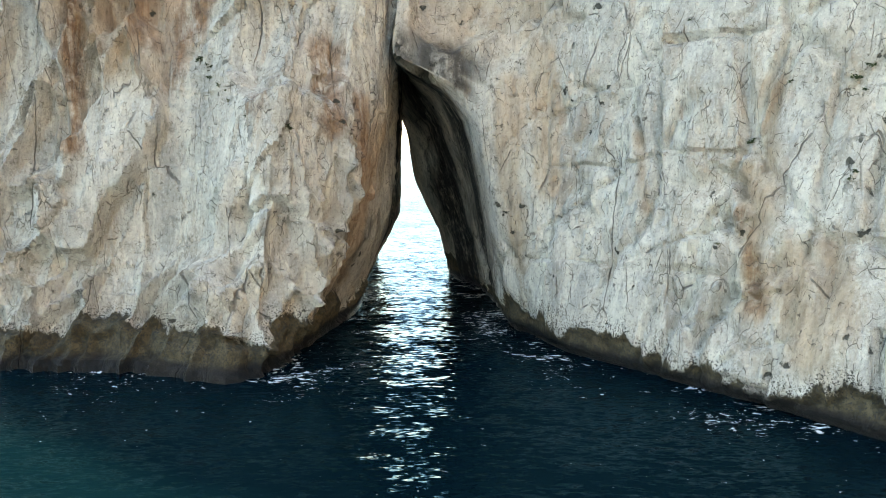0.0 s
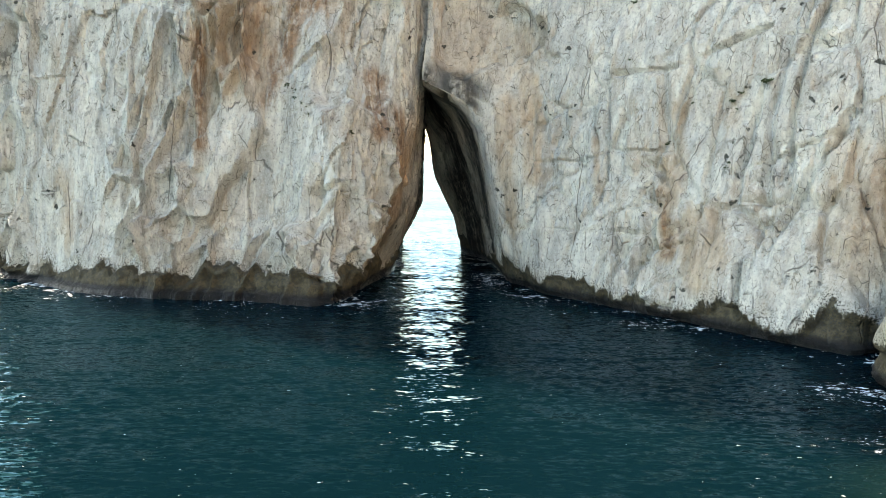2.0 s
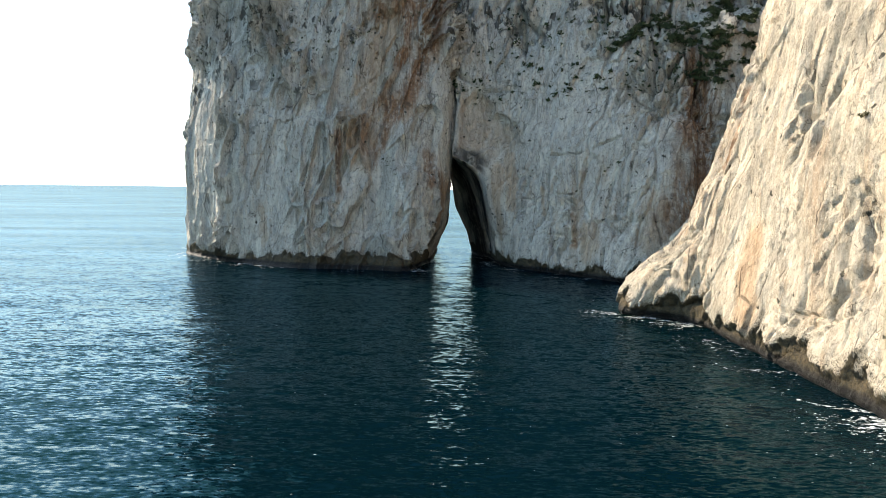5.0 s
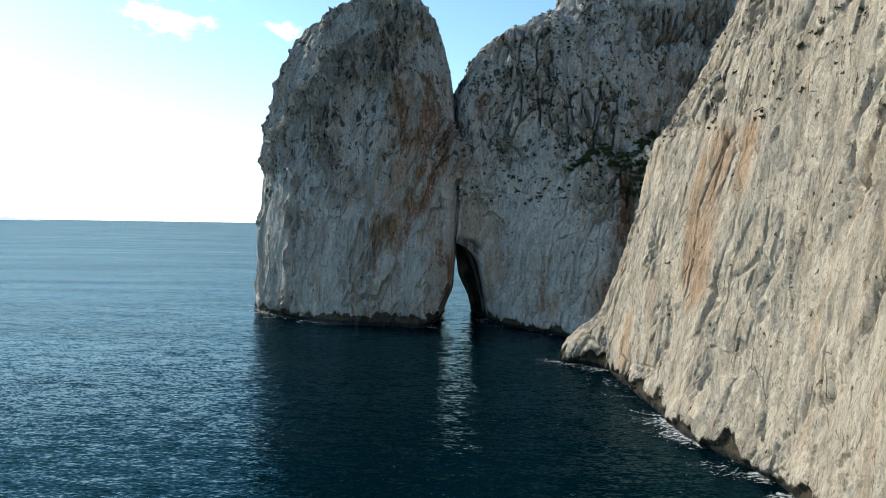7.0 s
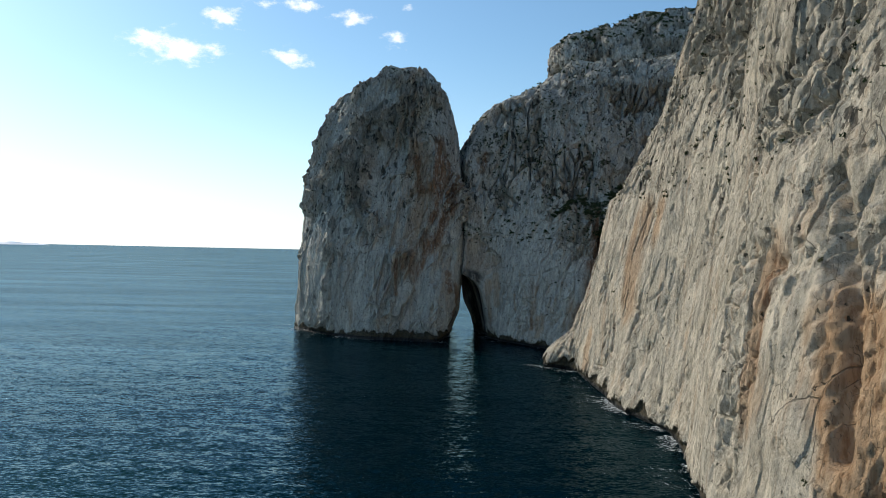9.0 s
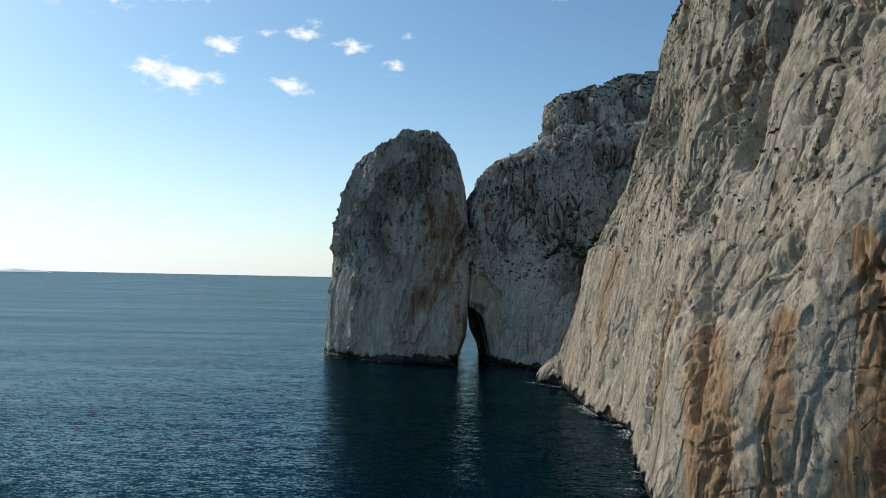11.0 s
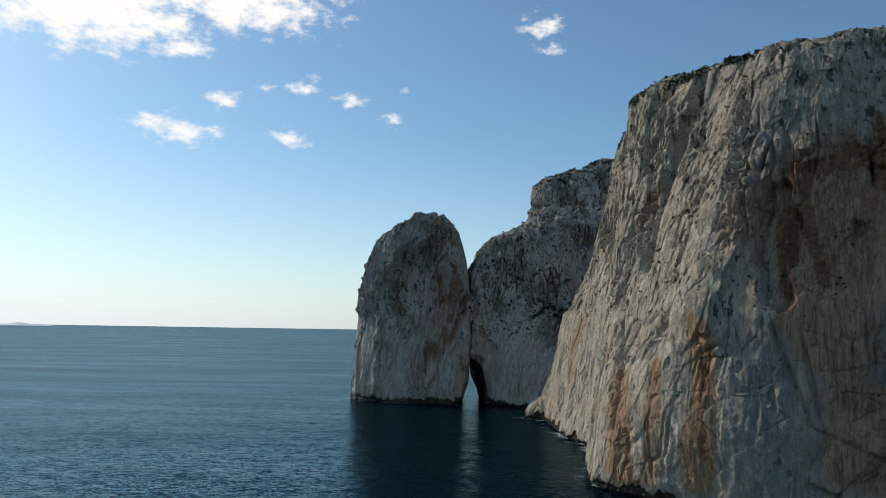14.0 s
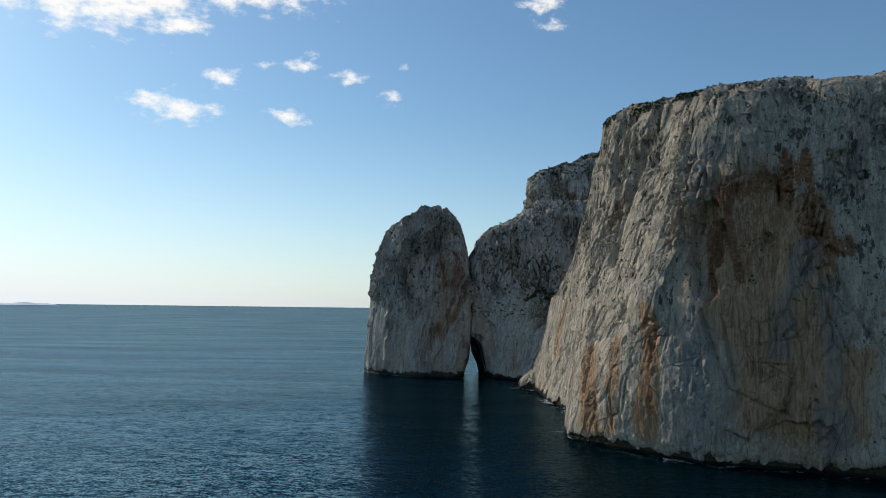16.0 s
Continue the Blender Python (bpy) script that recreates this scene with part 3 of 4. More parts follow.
HEADLAND_FEATURES = [
    # these three paint the dark of the arch onto its wall and soffit
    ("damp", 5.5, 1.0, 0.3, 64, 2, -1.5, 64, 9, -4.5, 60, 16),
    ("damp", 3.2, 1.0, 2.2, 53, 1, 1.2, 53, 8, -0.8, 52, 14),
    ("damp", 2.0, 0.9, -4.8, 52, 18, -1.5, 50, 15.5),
    ("groove", 0.22, 0.7, 10.9, 41, 18.2, 14.3, 37.7, 18.4, 15.4, 36.3, 19, 17.2, 35.6, 19.6, 20, 33.5, 21),
    ("groove", 0.2, 0.5, 4.9, 45.6, 22, 5.3, 45.4, 20.4, 6.5, 44.5, 20.1),
    ("groove", 0.2, 0.4, 9, 41.9, 18.8, 9.7, 41.2, 17.2, 10.3, 41, 17.6),
    ("groove", 0.2, 0.45, 10.1, 40.4, 13.6, 9.9, 39.2, 11.6),
    ("groove", 0.2, 0.45, 9.2, 41, 14, 9.1, 40, 12.4),
    ("groove", 0.2, 0.4, 13.3, 36.4, 10.8, 13.6, 35, 9.6),
    ("groove", 0.2, 0.4, 12.1, 36.4, 9.1, 13.1, 35.2, 7.9),
    ("groove", 0.3, 0.6, 12.2, 34.4, 5.3, 11.4, 34.9, 3.7, 10.8, 35, 2.2),
    ("groove", 0.25, 0.5, 13.5, 34.2, 7, 13.6, 33.7, 4.9),
    ("groove", 0.25, 0.6, 16.9, 29, 4.6, 16.8, 28.5, 1.5),
    ("recess", 2.6, 1.3, -0.6, 49.4, 26.5, -1.8, 47.8, 22, 3.0, 48, 23),
    ("groove", 0.4, 0.8, -4.4, 51.1, 32, 0.8, 49.6, 29.3, 5.4, 48, 29.7),
    ("recess", 1.6, 1.4, 0.2, 55.5, 51.5, 1.6, 55.7, 52),
    ("groove", 0.9, 1.6, 30.5, 30, 10, 31, 32, 24, 31, 36, 36),
    ("rust", 3.2, 0.95, 29.5, 29, 6, 30.5, 31, 18, 30.5, 34, 33),
    ("rust", 2.0, 0.7, 26.5, 28, 6, 27.5, 29.5, 16),
    ("ochre", 3.0, 0.4, -0.3, 49.4, 26, -2, 47.8, 21.5, 3.2, 47.9, 21.5),
    ("ochre", 0.9, 0.65, 13.8, 36.1, 11.2, 13.5, 33.7, 4.7),
    ("rust", 0.5, 0.7, 13.8, 36.1, 9, 13.5, 33.7, 4.7),
    ("ochre", 1.5, 0.68, 14.7, 32.5, 7.7, 14.3, 31.1, 3.2),
    ("ochre", 0.8, 0.54, 14.8, 36.3, 15.4, 13.8, 34.4, 8.5),
    ("ochre", 0.5, 0.58, 9.5, 41, 13, 9.5, 39.2, 9),
    ("ochre", 0.8, 0.58, 4.6, 46, 18, 4.8, 43.8, 10),
    ("ochre", 0.9, 0.58, 2.6, 46.2, 16, 3.2, 46, 5),
    ("ochre", 1.5, 0.54, 15.8, 32.1, 8, 15.9, 30.5, 4.9),
    ("ochre", 1.2, 0.43, 17.4, 34.3, 17.8, 17, 33, 15),
    ("ochre", 2.2, 0.5, 23, 26.5, 12, 23, 25.5, 5),
    ("rust", 1.2, 0.8, 1.0, 55.7, 53, 0.6, 55, 48),
]
CLIFF_FEATURES = [
    # the shaded face past the corner
    ("bulge", 1.8, 1.6, 42.5, -134.7, 55, 39.7, -135.4, 47.6, 37.1, -133, 40, 34.4, -131.7, 31.5),
    ("recess", 2.6, 2.6, 45.2, -136.5, 53.5, 45.2, -137, 44, 44.5, -138.8, 36),
    ("recess", 7.0, 1.2, 55, -141, 55, 52, -142, 40),
    ("recess", 1.7, 1.3, 55.3, -142.7, 47),
    ("recess", 1.3, 1.3, 65.5, -148, 44, 67, -148, 43),
    ("groove", 0.6, 1.12, 58.2, -146.3, 17.5, 56.6, -144.9, 11, 52.8, -143.6, 7.4),
    ("recess", 2.6, 1.1, 57, -145, 7.5, 63, -147, 7),
    ("groove", 0.3, 0.63, 43.9, -137.4, 34, 45.3, -137.9, 23.4),
    ("groove", 0.3, 0.63, 47, -140, 31, 49, -141, 17, 51, -142, 9),
    ("groove", 0.4, 0.7, 66, -148, 40, 70, -149, 31, 74, -150, 24),
    ("rust", 2.6, 1.89, 48.6, -137.5, 56.6, 54.8, -140.6, 58, 61.8, -145, 61),
    ("rust", 1.0, 1.74, 62.8, -144.9, 65, 63.4, -144.8, 54, 61.2, -146.6, 40),
    ("rust", 1.7, 2.03, 59.3, -143, 65, 59, -144.3, 55),
    ("rust", 1.0, 1.74, 48.9, -136.7, 55.3, 50.1, -142.1, 38),
    ("rust", 1.4, 1.74, 46, -138, 50, 45.5, -139, 37),
    ("rust", 2.0, 1.74, 65, -147, 48, 68, -148, 44),
    ("rust", 0.8, 1.74, 34.6, -132, 27, 34.4, -132, 10),
    ("ochre", 8.0, 2.82, 52, -141.8, 45, 51, -143, 31),
    ("ochre", 5.0, 2.64, 55.2, -144.9, 20, 52, -145, 12),
    ("ochre", 4.0, 2.26, 64, -146, 52, 62.5, -147, 32),
    ("ochre", 4.0, 1.89, 68, -149, 22, 66, -149, 10),
    ("ochre", 2.4, 3.39, 33.2, -130.6, 31, 32.7, -131.8, 20.9, 32.6, -131.6, 5),
    ("ochre", 2.0, 1.3, 27.5, -124, 24, 27, -124, 5),
    ("ochre", 13.0, 1.23, 50, -141, 52, 60, -146, 14),
    ("rust", 6.0, 0.7, 56, -142, 58, 53, -143, 44),
    ("slate", 2.0, 0.75, 61.8, -147.9, 45, 57.5, -146.5, 34.4, 56.5, -146.1, 24),
    ("slate", 5.0, 0.71, 42.5, -137.1, 27, 40.7, -138.7, 4),
    ("slate", 3.0, 0.68, 66.5, -148, 36, 65, -149, 5),
    ("slate", 2.0, 0.6, 48, -140, 24, 47.5, -140, 5),
    ("slate", 4.0, 0.52, 46, -134, 68, 43, -135, 58),
    ("groove", 0.8, 1.54, 25.7, -104.4, 32, 22.8, -111.9, 21.1, 22.1, -114.2, 12),
    ("groove", 0.5, 0.84, 35, -54, 58, 33.3, -53, 52.3, 30.5, -49.2, 42),
    ("groove", 0.5, 0.91, 29.6, -67.2, 32, 26.7, -73.6, 25.3, 26.6, -69.2, 15.4),
    ("groove", 1.5, 3.2, 43, -107, 86, 42.1, -108.2, 78, 38.5, -106, 69, 32.8, -106, 53, 30, -107, 44),
    ("groove", 0.4, 0.7, 42.3, -140.5, 32, 47.2, -142.5, 16, 57.8, -146.5, 11),
    ("bulge", 3.0, 1.3, 54, -145, 14, 50, -143, 9),
    ("rust", 2.2, 0.95, 32.3, -102.5, 60, 31.5, -101, 54),
    ("ochre", 3.0, 0.85, 26.6, -30.4, 30, 24.6, -32.9, 17),
    ("ochre", 2.5, 0.8, 27.3, -41.3, 32, 27, -41, 27),
    ("ochre", 4.0, 0.75, 26.5, -34, 31, 25, -36, 16),
    ("rust", 0.8, 0.8, 23, -98.3, 25, 21.5, -101.2, 16),
    ("ochre", 5.0, 1.4, 23, -113, 20, 22.4, -118, 6),
    ("ochre", 3.0, 0.8, 23.5, -97, 24, 21.5, -101, 12),
    ("ochre", 1.5, 0.7, 21.5, -16, 8, 21, -17, 3),
    ("rust", 0.9, 0.8, 24, -6, 22, 23.5, -7, 15),
]


def stack():
    s = Loft("sea_stack")
    s.level(-4, -8.8, 54.6, -10.7, 44.3, -13.0, 37.3, -18.5, 38.8, -26.5, 39.2, -33, 41, -43, 49, -53, 58.5, -56, 70, -48, 88, -25, 96, -11, 86, -9.4, 72)
    s.level(0, -8.8, 54.6, -10.7, 44.3, -13.0, 37.0, -18.5, 38.8, -26.5, 39.2, -33, 41, -43, 49, -53, 58.5, -56, 70, -48, 88, -25, 96, -11, 86, -9.4, 72)
    s.level(6, -6.4, 54, -7.5, 45.5, -11.5, 38.6, -17, 41.5, -26, 41.5, -32, 42.5, -43, 48, -53, 57.5, -56, 69, -48, 87, -25, 95, -9, 87, -6.2, 72)
    s.level(15, -5.6, 55, -6.0, 46.5, -10.8, 40.2, -16, 43.3, -25, 43.5, -31, 43.8, -43.5, 47.6, -53, 57, -55, 68, -48, 86, -25, 95, -9, 88, -6.1, 72)
    s.level(26, -5.5, 56, -5.7, 48.0, -9.5, 45.8, -16, 45.4, -25, 45.3, -32, 46, -43.5, 49, -52.5, 57, -54.5, 67, -47, 85, -25, 94, -9, 88, -5.6, 72)
    s.level(40, -5.5, 58, -6.0, 51.0, -10, 47.5, -16, 47.3, -25, 48, -33, 49.3, -43, 52, -51.5, 58, -53.5, 66, -47, 84, -25, 92, -9, 88, -5.5, 72)
    s.level(57, -7.3, 62, -9, 55, -12, 51.5, -17, 51.3, -25, 52.3, -33, 53.8, -41, 56.5, -48.5, 61, -50.5, 66, -45, 80, -25, 86, -11, 82, -7.6, 72)
    s.level(71, -10.3, 62, -10.8, 57.5, -13, 55.3, -18, 55, -25, 56.4, -32, 58.5, -38, 61, -43.3, 64, -44.3, 67, -40, 74, -25, 78, -14, 74, -10.8, 68)
    s.level(76, -14, 62, -14.5, 59.5, -16, 58, -19, 58, -25, 59, -29, 60, -32, 61.5, -33, 63, -33.5, 65, -31, 69, -25, 72, -18, 70, -15, 66)
    s.level(79.3, -20, 62.5, -20.5, 61.5, -21.5, 61, -23, 60.8, -25, 61, -26.5, 61.5, -27.5, 62, -28, 63, -28, 64, -27, 66, -25, 67, -22, 66, -20.5, 64)
    return rock_body(s, [0.25, 0.18, 0.16, 0.16, 0.16, 0.18, 0.18, 0.2, 0.3, 2, 2, 1, 0.6], lambda z: 0.19 if z < 27 else 0.28,
                     [0.45, 0.75, 0.95, 1, 1, 1, 0.8, 0.45, 0.4, 0.6, 1, 0.5, 0.15], "tall pale grey limestone sea stack with rust-brown streaks", 1,
                     (0.2, 0.0), 0.65, 0.75, lambda P: soft((P[:, :, 2] - 18) / 45) * 0.42 + 0.06, STACK_FEATURES, calm=(0.7, 0.4, 14, 20), crest=(58, 16, 1.7))


def headland():
    s = Loft("headland")
    s.level(-4, -1.4, 72, 0.9, 63, 2.2, 54, 2.8, 48, 3.9, 46.0, 5.5, 41.7, 8.5, 38.2, 13, 32.8, 17, 27.5, 21.6, 22.4, 28, 24, 60, 28, 90, 100, 30, 105, 4, 90)
    s.level(0, -1.4, 72, 0.9, 63, 2.2, 54, 2.8, 48, 3.9, 46.0, 5.5, 41.7, 8.5, 38.2, 13, 32.8, 17, 27.5, 21.6, 22.4, 28, 24, 60, 28, 90, 100, 30, 105, 4, 90)
    s.level(4, -2.2, 72, 0.3, 63, 1.5, 54, 2.1, 47.4, 3.2, 45.8, 5.3, 42.5, 9, 38.4, 13.2, 34.0, 17.2, 29, 22.3, 24.5, 29, 25, 60, 28, 90, 100, 30, 105, 3, 90)
    s.level(9, -4.6, 72, -1.2, 63, 0.6, 54, 1.4, 47, 2.8, 45.7, 5.2, 43.5, 9.5, 39.2, 14, 35.2, 18, 31, 23, 26.5, 30, 26.5, 60, 30, 90, 100, 30, 105, 2, 90)
    s.level(14, -5.5, 72, -3.2, 63, -1.0, 54, 0.1, 46.8, 1.8, 45.8, 5.0, 44.8, 10, 40.2, 15, 36.2, 19, 32.6, 24, 28.2, 31, 28, 60, 31, 90, 100, 30, 105, 0, 90)
    s.level(16.2, -6.3, 72, -4.6, 62, -2.4, 54, -1.6, 46.8, 0.5, 46.1, 4.2, 45.6, 9.8, 41.1, 15, 36.8, 19.2, 33.1, 24.2, 28.8, 31.2, 28.5, 60, 31.5, 90, 100, 30, 105, 0, 90)
    s.level(18, -7.2, 72, -4.9, 60, -4.9, 51, -4.7, 46.7, -2.4, 46.6, 3.5, 46.4, 9.5, 41.8, 15, 37.3, 19.3, 33.6, 24.5, 29.4, 31.5, 29, 60, 32, 90, 100, 30, 105, 0, 90)
    s.level(23, -7.2, 72, -4.9, 58, -4.9, 52, -4.6, 48.5, -1.5, 48.4, 2.5, 48.3, 9, 43.9, 15, 39.5, 19.7, 35.6, 25, 31.6, 32.5, 31, 60, 33, 90, 100, 30, 105, 0, 90)
    s.level(36, -7.2, 72, -4.9, 60, -4.9, 55, -4.3, 52.0, -1.5, 52, 2, 52, 9, 49, 16, 45, 22, 40.5, 28, 37, 37, 35, 62, 38, 90, 100, 30, 105, 0, 90)
    s.level(42, -7.0, 72, -4.9, 61, -4.9, 56.5, -4.2, 53.8, -1.5, 53.5, 2, 53.3, 9, 51, 16, 48.3, 23, 45.5, 30, 45, 40, 45, 64, 46, 90, 100, 30, 105, 0, 90)
    s.level(54, -7.6, 72, -5.2, 64, -5.0, 60, -4.2, 57.3, -1.5, 56.2, 2, 55.6, 9, 54, 16, 52.2, 24, 50, 32, 50, 44, 50, 66, 50, 90, 100, 30, 105, 2, 92)
    s.level(63, -2.5, 72, -2.0, 67, -1.4, 63.5, -0.5, 61, 1.0, 59.5, 3, 58.5, 9, 56.5, 16, 55.3, 25, 54, 34, 54, 48, 54, 70, 54, 92, 100, 32, 105, 6, 92)
    s.level(69, 4, 73, 4.5, 68, 4.7, 65, 5, 63, 5.6, 61.5, 6.5, 60.3, 10.5, 58.3, 17, 57, 26, 56.5, 36, 56, 50, 56, 72, 56, 94, 100, 34, 105, 12, 92)
    s.level(77, 19, 80, 19, 76, 19.2, 73, 19.5, 70, 19.7, 68, 20, 66, 21.5, 63, 24, 60.5, 30, 59.5, 39, 59, 53, 58, 74, 58, 96, 100, 40, 108, 24, 96)
    s.level(84, 27, 92, 26, 86, 26, 83, 26, 80, 26.2, 77, 26.5, 75, 28, 71, 31, 67, 37, 65, 44, 64, 57, 63, 77, 63, 98, 100, 46, 110, 32, 102)
    return rock_body(s, [0.35, 0.3, 0.25, 0.2, 0.16, 0.16, 0.16, 0.17, 0.18, 0.2, 0.4, 2, 4, 4, 2], lambda z: 0.19 if z < 27 else 0.28,
                     [0.15, 0.45, 0.5, 0.45, 0.5, 0.7, 0.7, 0.75, 0.85, 1, 1, 1, 1, 1, 0.4], "pale limestone headland wall with ochre stains above the sea", 4,
                     (0.05, 0.0), 0.5, 0.8, lambda P: soft((P[:, :, 2] - 24) / 35) * 0.45, HEADLAND_FEATURES, calm=(0.42, 0.85, 16, 24), crest=(48, 22, 1.6))


def buttress():
    s = Loft("cliff")
    back = (115, -160, 150, -90, 120, 15)
    s.level(-4, 26, 22, 20, 10, 14.4, 5, 13, -1, 18.3, -6, 19.8, -19, 20.5, -33, 21, -43, 25, -60, 20.5, -88, 18.5, -104, 20, -114, 27, -123, 43, -137.5, 62, -144, 76, -150, *back)
    s.level(0, 26, 22, 20, 10, 14.4, 5, 13, -1, 18.3, -6, 19.8, -19, 20.5, -33, 21, -43, 25, -60, 20.5, -88, 18.5, -104, 20, -114, 27, -123, 43, -137.5, 62, -144, 76, -150, *back)
    s.level(3.6, 27, 22, 21, 9.5, 15.4, 4, 14.8, -1.5, 18.8, -8, 21, -20, 22, -33, 22.4, -43, 26, -60, 21, -88, 19.3, -104, 20.5, -114, 26, -123.5, 42, -138.5, 61, -145, 75, -151, *back)
    s.level(8, 31, 23, 25.5, 9.5, 19.6, 2, 19, -4.5, 20.6, -11, 22, -21.5, 23, -33, 23.4, -43.5, 27, -60, 21.5, -88, 20, -104, 21.3, -114, 26, -124, 41.5, -139, 60, -145.5, 75, -151, *back)
    s.level(15, 37, 24, 30, 10, 23.2, 2, 21.6, -5.5, 22, -13, 23.3, -24, 24.5, -33, 25, -44, 28, -60, 22.5, -88, 21, -104, 22.5, -113, 26.5, -124.5, 41, -140, 59, -146, 75, -151, *back)
    s.level(36, 45, 26, 37, 10, 29.8, 0, 26.6, -8.5, 26.4, -16.5, 27, -26, 28.5, -35, 29, -46, 31, -62, 26.5, -88, 26, -100, 29.7, -113, 32.5, -128, 42.5, -140, 57, -147, 75, -151, *back)
    s.level(52, 55, 26, 47, 8, 41, -4, 37.5, -12.5, 34.5, -21, 32.3, -30, 32, -38, 32, -48, 33, -63, 28.5, -86, 30, -100, 34, -114, 39, -132, 48, -140, 60, -146, 76, -150, *back)
    s.level(70, 60, 25, 53, 5, 46, -7, 42, -14, 39.5, -22, 37, -31, 35.5, -39, 35, -50, 35, -66, 30.5, -85, 35, -99, 41, -115, 43.5, -132, 52, -139.5, 63, -143, 78, -148, *back)
    s.level(80, 62, 25, 55, 5, 48, -7, 44, -14, 41.5, -22, 39, -31, 37, -39, 36.5, -50, 36, -68, 31.5, -85, 37, -99, 45, -117, 46.5, -131, 55, -138, 66, -141, 80, -146, *back)
    s.level(86, 65, 25, 58, 6, 51, -6, 47, -13, 44, -21, 41, -30, 39, -38, 38, -50, 38, -68, 33.5, -84, 39, -99, 47, -115, 53, -120, 64, -122, 77, -124, 92, -128, 118, -140, 145, -90, 117, 13)
    s.level(88.5, 70, 22, 64, 4, 56, -6, 51, -14, 48, -22, 46, -31, 44, -39, 43, -50, 42, -67, 37.5, -82, 44, -96, 56, -104, 64, -106, 76, -108, 88, -110, 98, -112, 112, -116, 130, -80, 108, 8)
    s.level(90.3, 78, 15, 74, 2, 68, -8, 64, -16, 62, -24, 60, -32, 58, -40, 56, -50, 54, -64, 50, -76, 58, -86, 66, -94, 72, -100, 80, -104, 90, -106, 98, -108, 108, -110, 118, -74, 100, 4)
    steps = [0.6, 0.3, 0.22, 0.2, 0.22, 0.2, 0.2, 0.22, 0.24, 0.22, 0.2, 0.2, 0.22, 0.24, 0.26, 1.0, 4, 4, 2]
    return rock_body(s, steps, lambda z: 0.22 if z < 40 else 0.3, [1, 1, 1, 1, 0.95, 0.85, 0.8, 0.8, 0.85, 0.9, 0.95, 0.9, 0.8, 0.7, 0.7, 0.7, 1, 1, 1], "high warm grey limestone cliff with ochre streaks", 9,
                     (0.0, -0.1), 0.4, 0.52, lambda P: soft((P[:, :, 2] - 22) / 38) * 0.55 + 0.1 * soft((-118 - P[:, :, 1]) / 14), CLIFF_FEATURES, CLIFF_ROCK, 0.6, calm=(0.55, 0.45, 32, 26), crest=(70, 14, 0.7))


def far_cliff():
    s = Loft("far_cliff")
    for z, dx, dy in ((40, 0, 0), (80, 0.5, 2), (100, 2, 5), (108, 5, 10)):
        s.level(z, 24 + dx, 128 + dy, 30 + dx, 119 + dy, 42, 116 + dy, 56, 114 + dy, 75, 112 + dy, 100, 112 + dy, 150, 112 + dy, 160, 190, 60, 190, 26 + dx, 150)
    s.level(115, 47, 140, 50, 135, 56, 131, 64, 129, 80, 127, 104, 127, 150, 127, 155, 185, 70, 185, 50, 155)
    s.level(122, 64, 145, 66, 143, 70, 141, 76, 140, 88, 138, 108, 138, 150, 138, 150, 180, 80, 180, 68, 160)
    return rock_body(s, [0.6] * 6 + [3, 6, 6, 3], lambda z: 0.6, [1] * 10, "distant pale limestone cliff with a green plateau", 14,
                     (0.0, 0.0), 0.9, 1.2, lambda P: 0.6 + 0 * P[:, :, 2])


stack(), headland(), buttress(), far_cliff()


# ---- sea ----
def sea():
    """One sheet from the rocks to the horizon, finer near the rocks. shore: 1 at a rock, 0 eight metres away."""
    far = [600, 1500, 4000, 9000]
    xs = np.array([-v for v in far[::-1]] + [-300, -180, -120] + list(np.arange(-90, 100, 1.5)) + [120, 180, 300] + far)
    ys = np.array([-v for v in far[::-1]] + [-420, -320, -240] + list(np.arange(-190, 115, 1.5)) + [160, 240, 380] + far)
    X, Y = np.meshgrid(xs, ys)
    V = np.stack([X, Y, np.zeros_like(X)], axis=-1).reshape(-1, 3)
    d = np.full(len(V), 99.0)
    for name in ("sea_stack", "headland", "cliff"):
        line = BODIES[name][2][::4, :2]
        close = (np.abs(V[:, 0]) < 100) & (np.abs(V[:, 1]) < 200)
        for k in range(0, len(line), 64):
            part = np.sqrt(((V[close][:, None, :2] - line[None, k : k + 64]) ** 2).sum(axis=2)).min(axis=1)
            d[close] = np.minimum(d[close], part)
    shore = np.clip(1 - d / 9, 0, 1)
    shallow = np.clip(1 - d / 4, 0, 1) * (np.abs(V[:, 1]) < 8) * (V[:, 0] > 8)
    rows, cols = X.shape
    r, c = np.meshgrid(np.arange(rows - 1), np.arange(cols - 1), indexing="ij")
    quads = np.stack([r * cols + c, r * cols + c + 1, (r + 1) * cols + c + 1, (r + 1) * cols + c], axis=-1).reshape(-1, 4)
    me = bpy.data.meshes.new("water")
    me.from_pydata(V.tolist(), [], quads.tolist())
    for key, v in (("shore", shore), ("shallow", shallow)):
        me.attributes.new(key, "FLOAT", "POINT").data.foreach_set("value", v.astype(np.float32))
    me.materials.append(WATER)
    return tagged(new("water", me), "deep blue-green sea with small ripples", "sea", kind="structure")


sea()


# ---- plants ----
def foliage(name, dark, light):
    m, nt, bsdf = nodes_of(name)
    t = Tree(nt)
    island = t.put("ShaderNodeNewGeometry").outputs["Random Per Island"]
    own = t.put("ShaderNodeObjectInfo").outputs["Random"]
    tone = t.math("FRACT", t.math("ADD", island, own))
    nt.links.new(t.mix(tone, dark, light), bsdf.inputs["Base Color"])
    bsdf.inputs["Roughness"].default_value = 0.75
    bsdf.inputs["Specular IOR Level"].default_value = 0.2
    return m


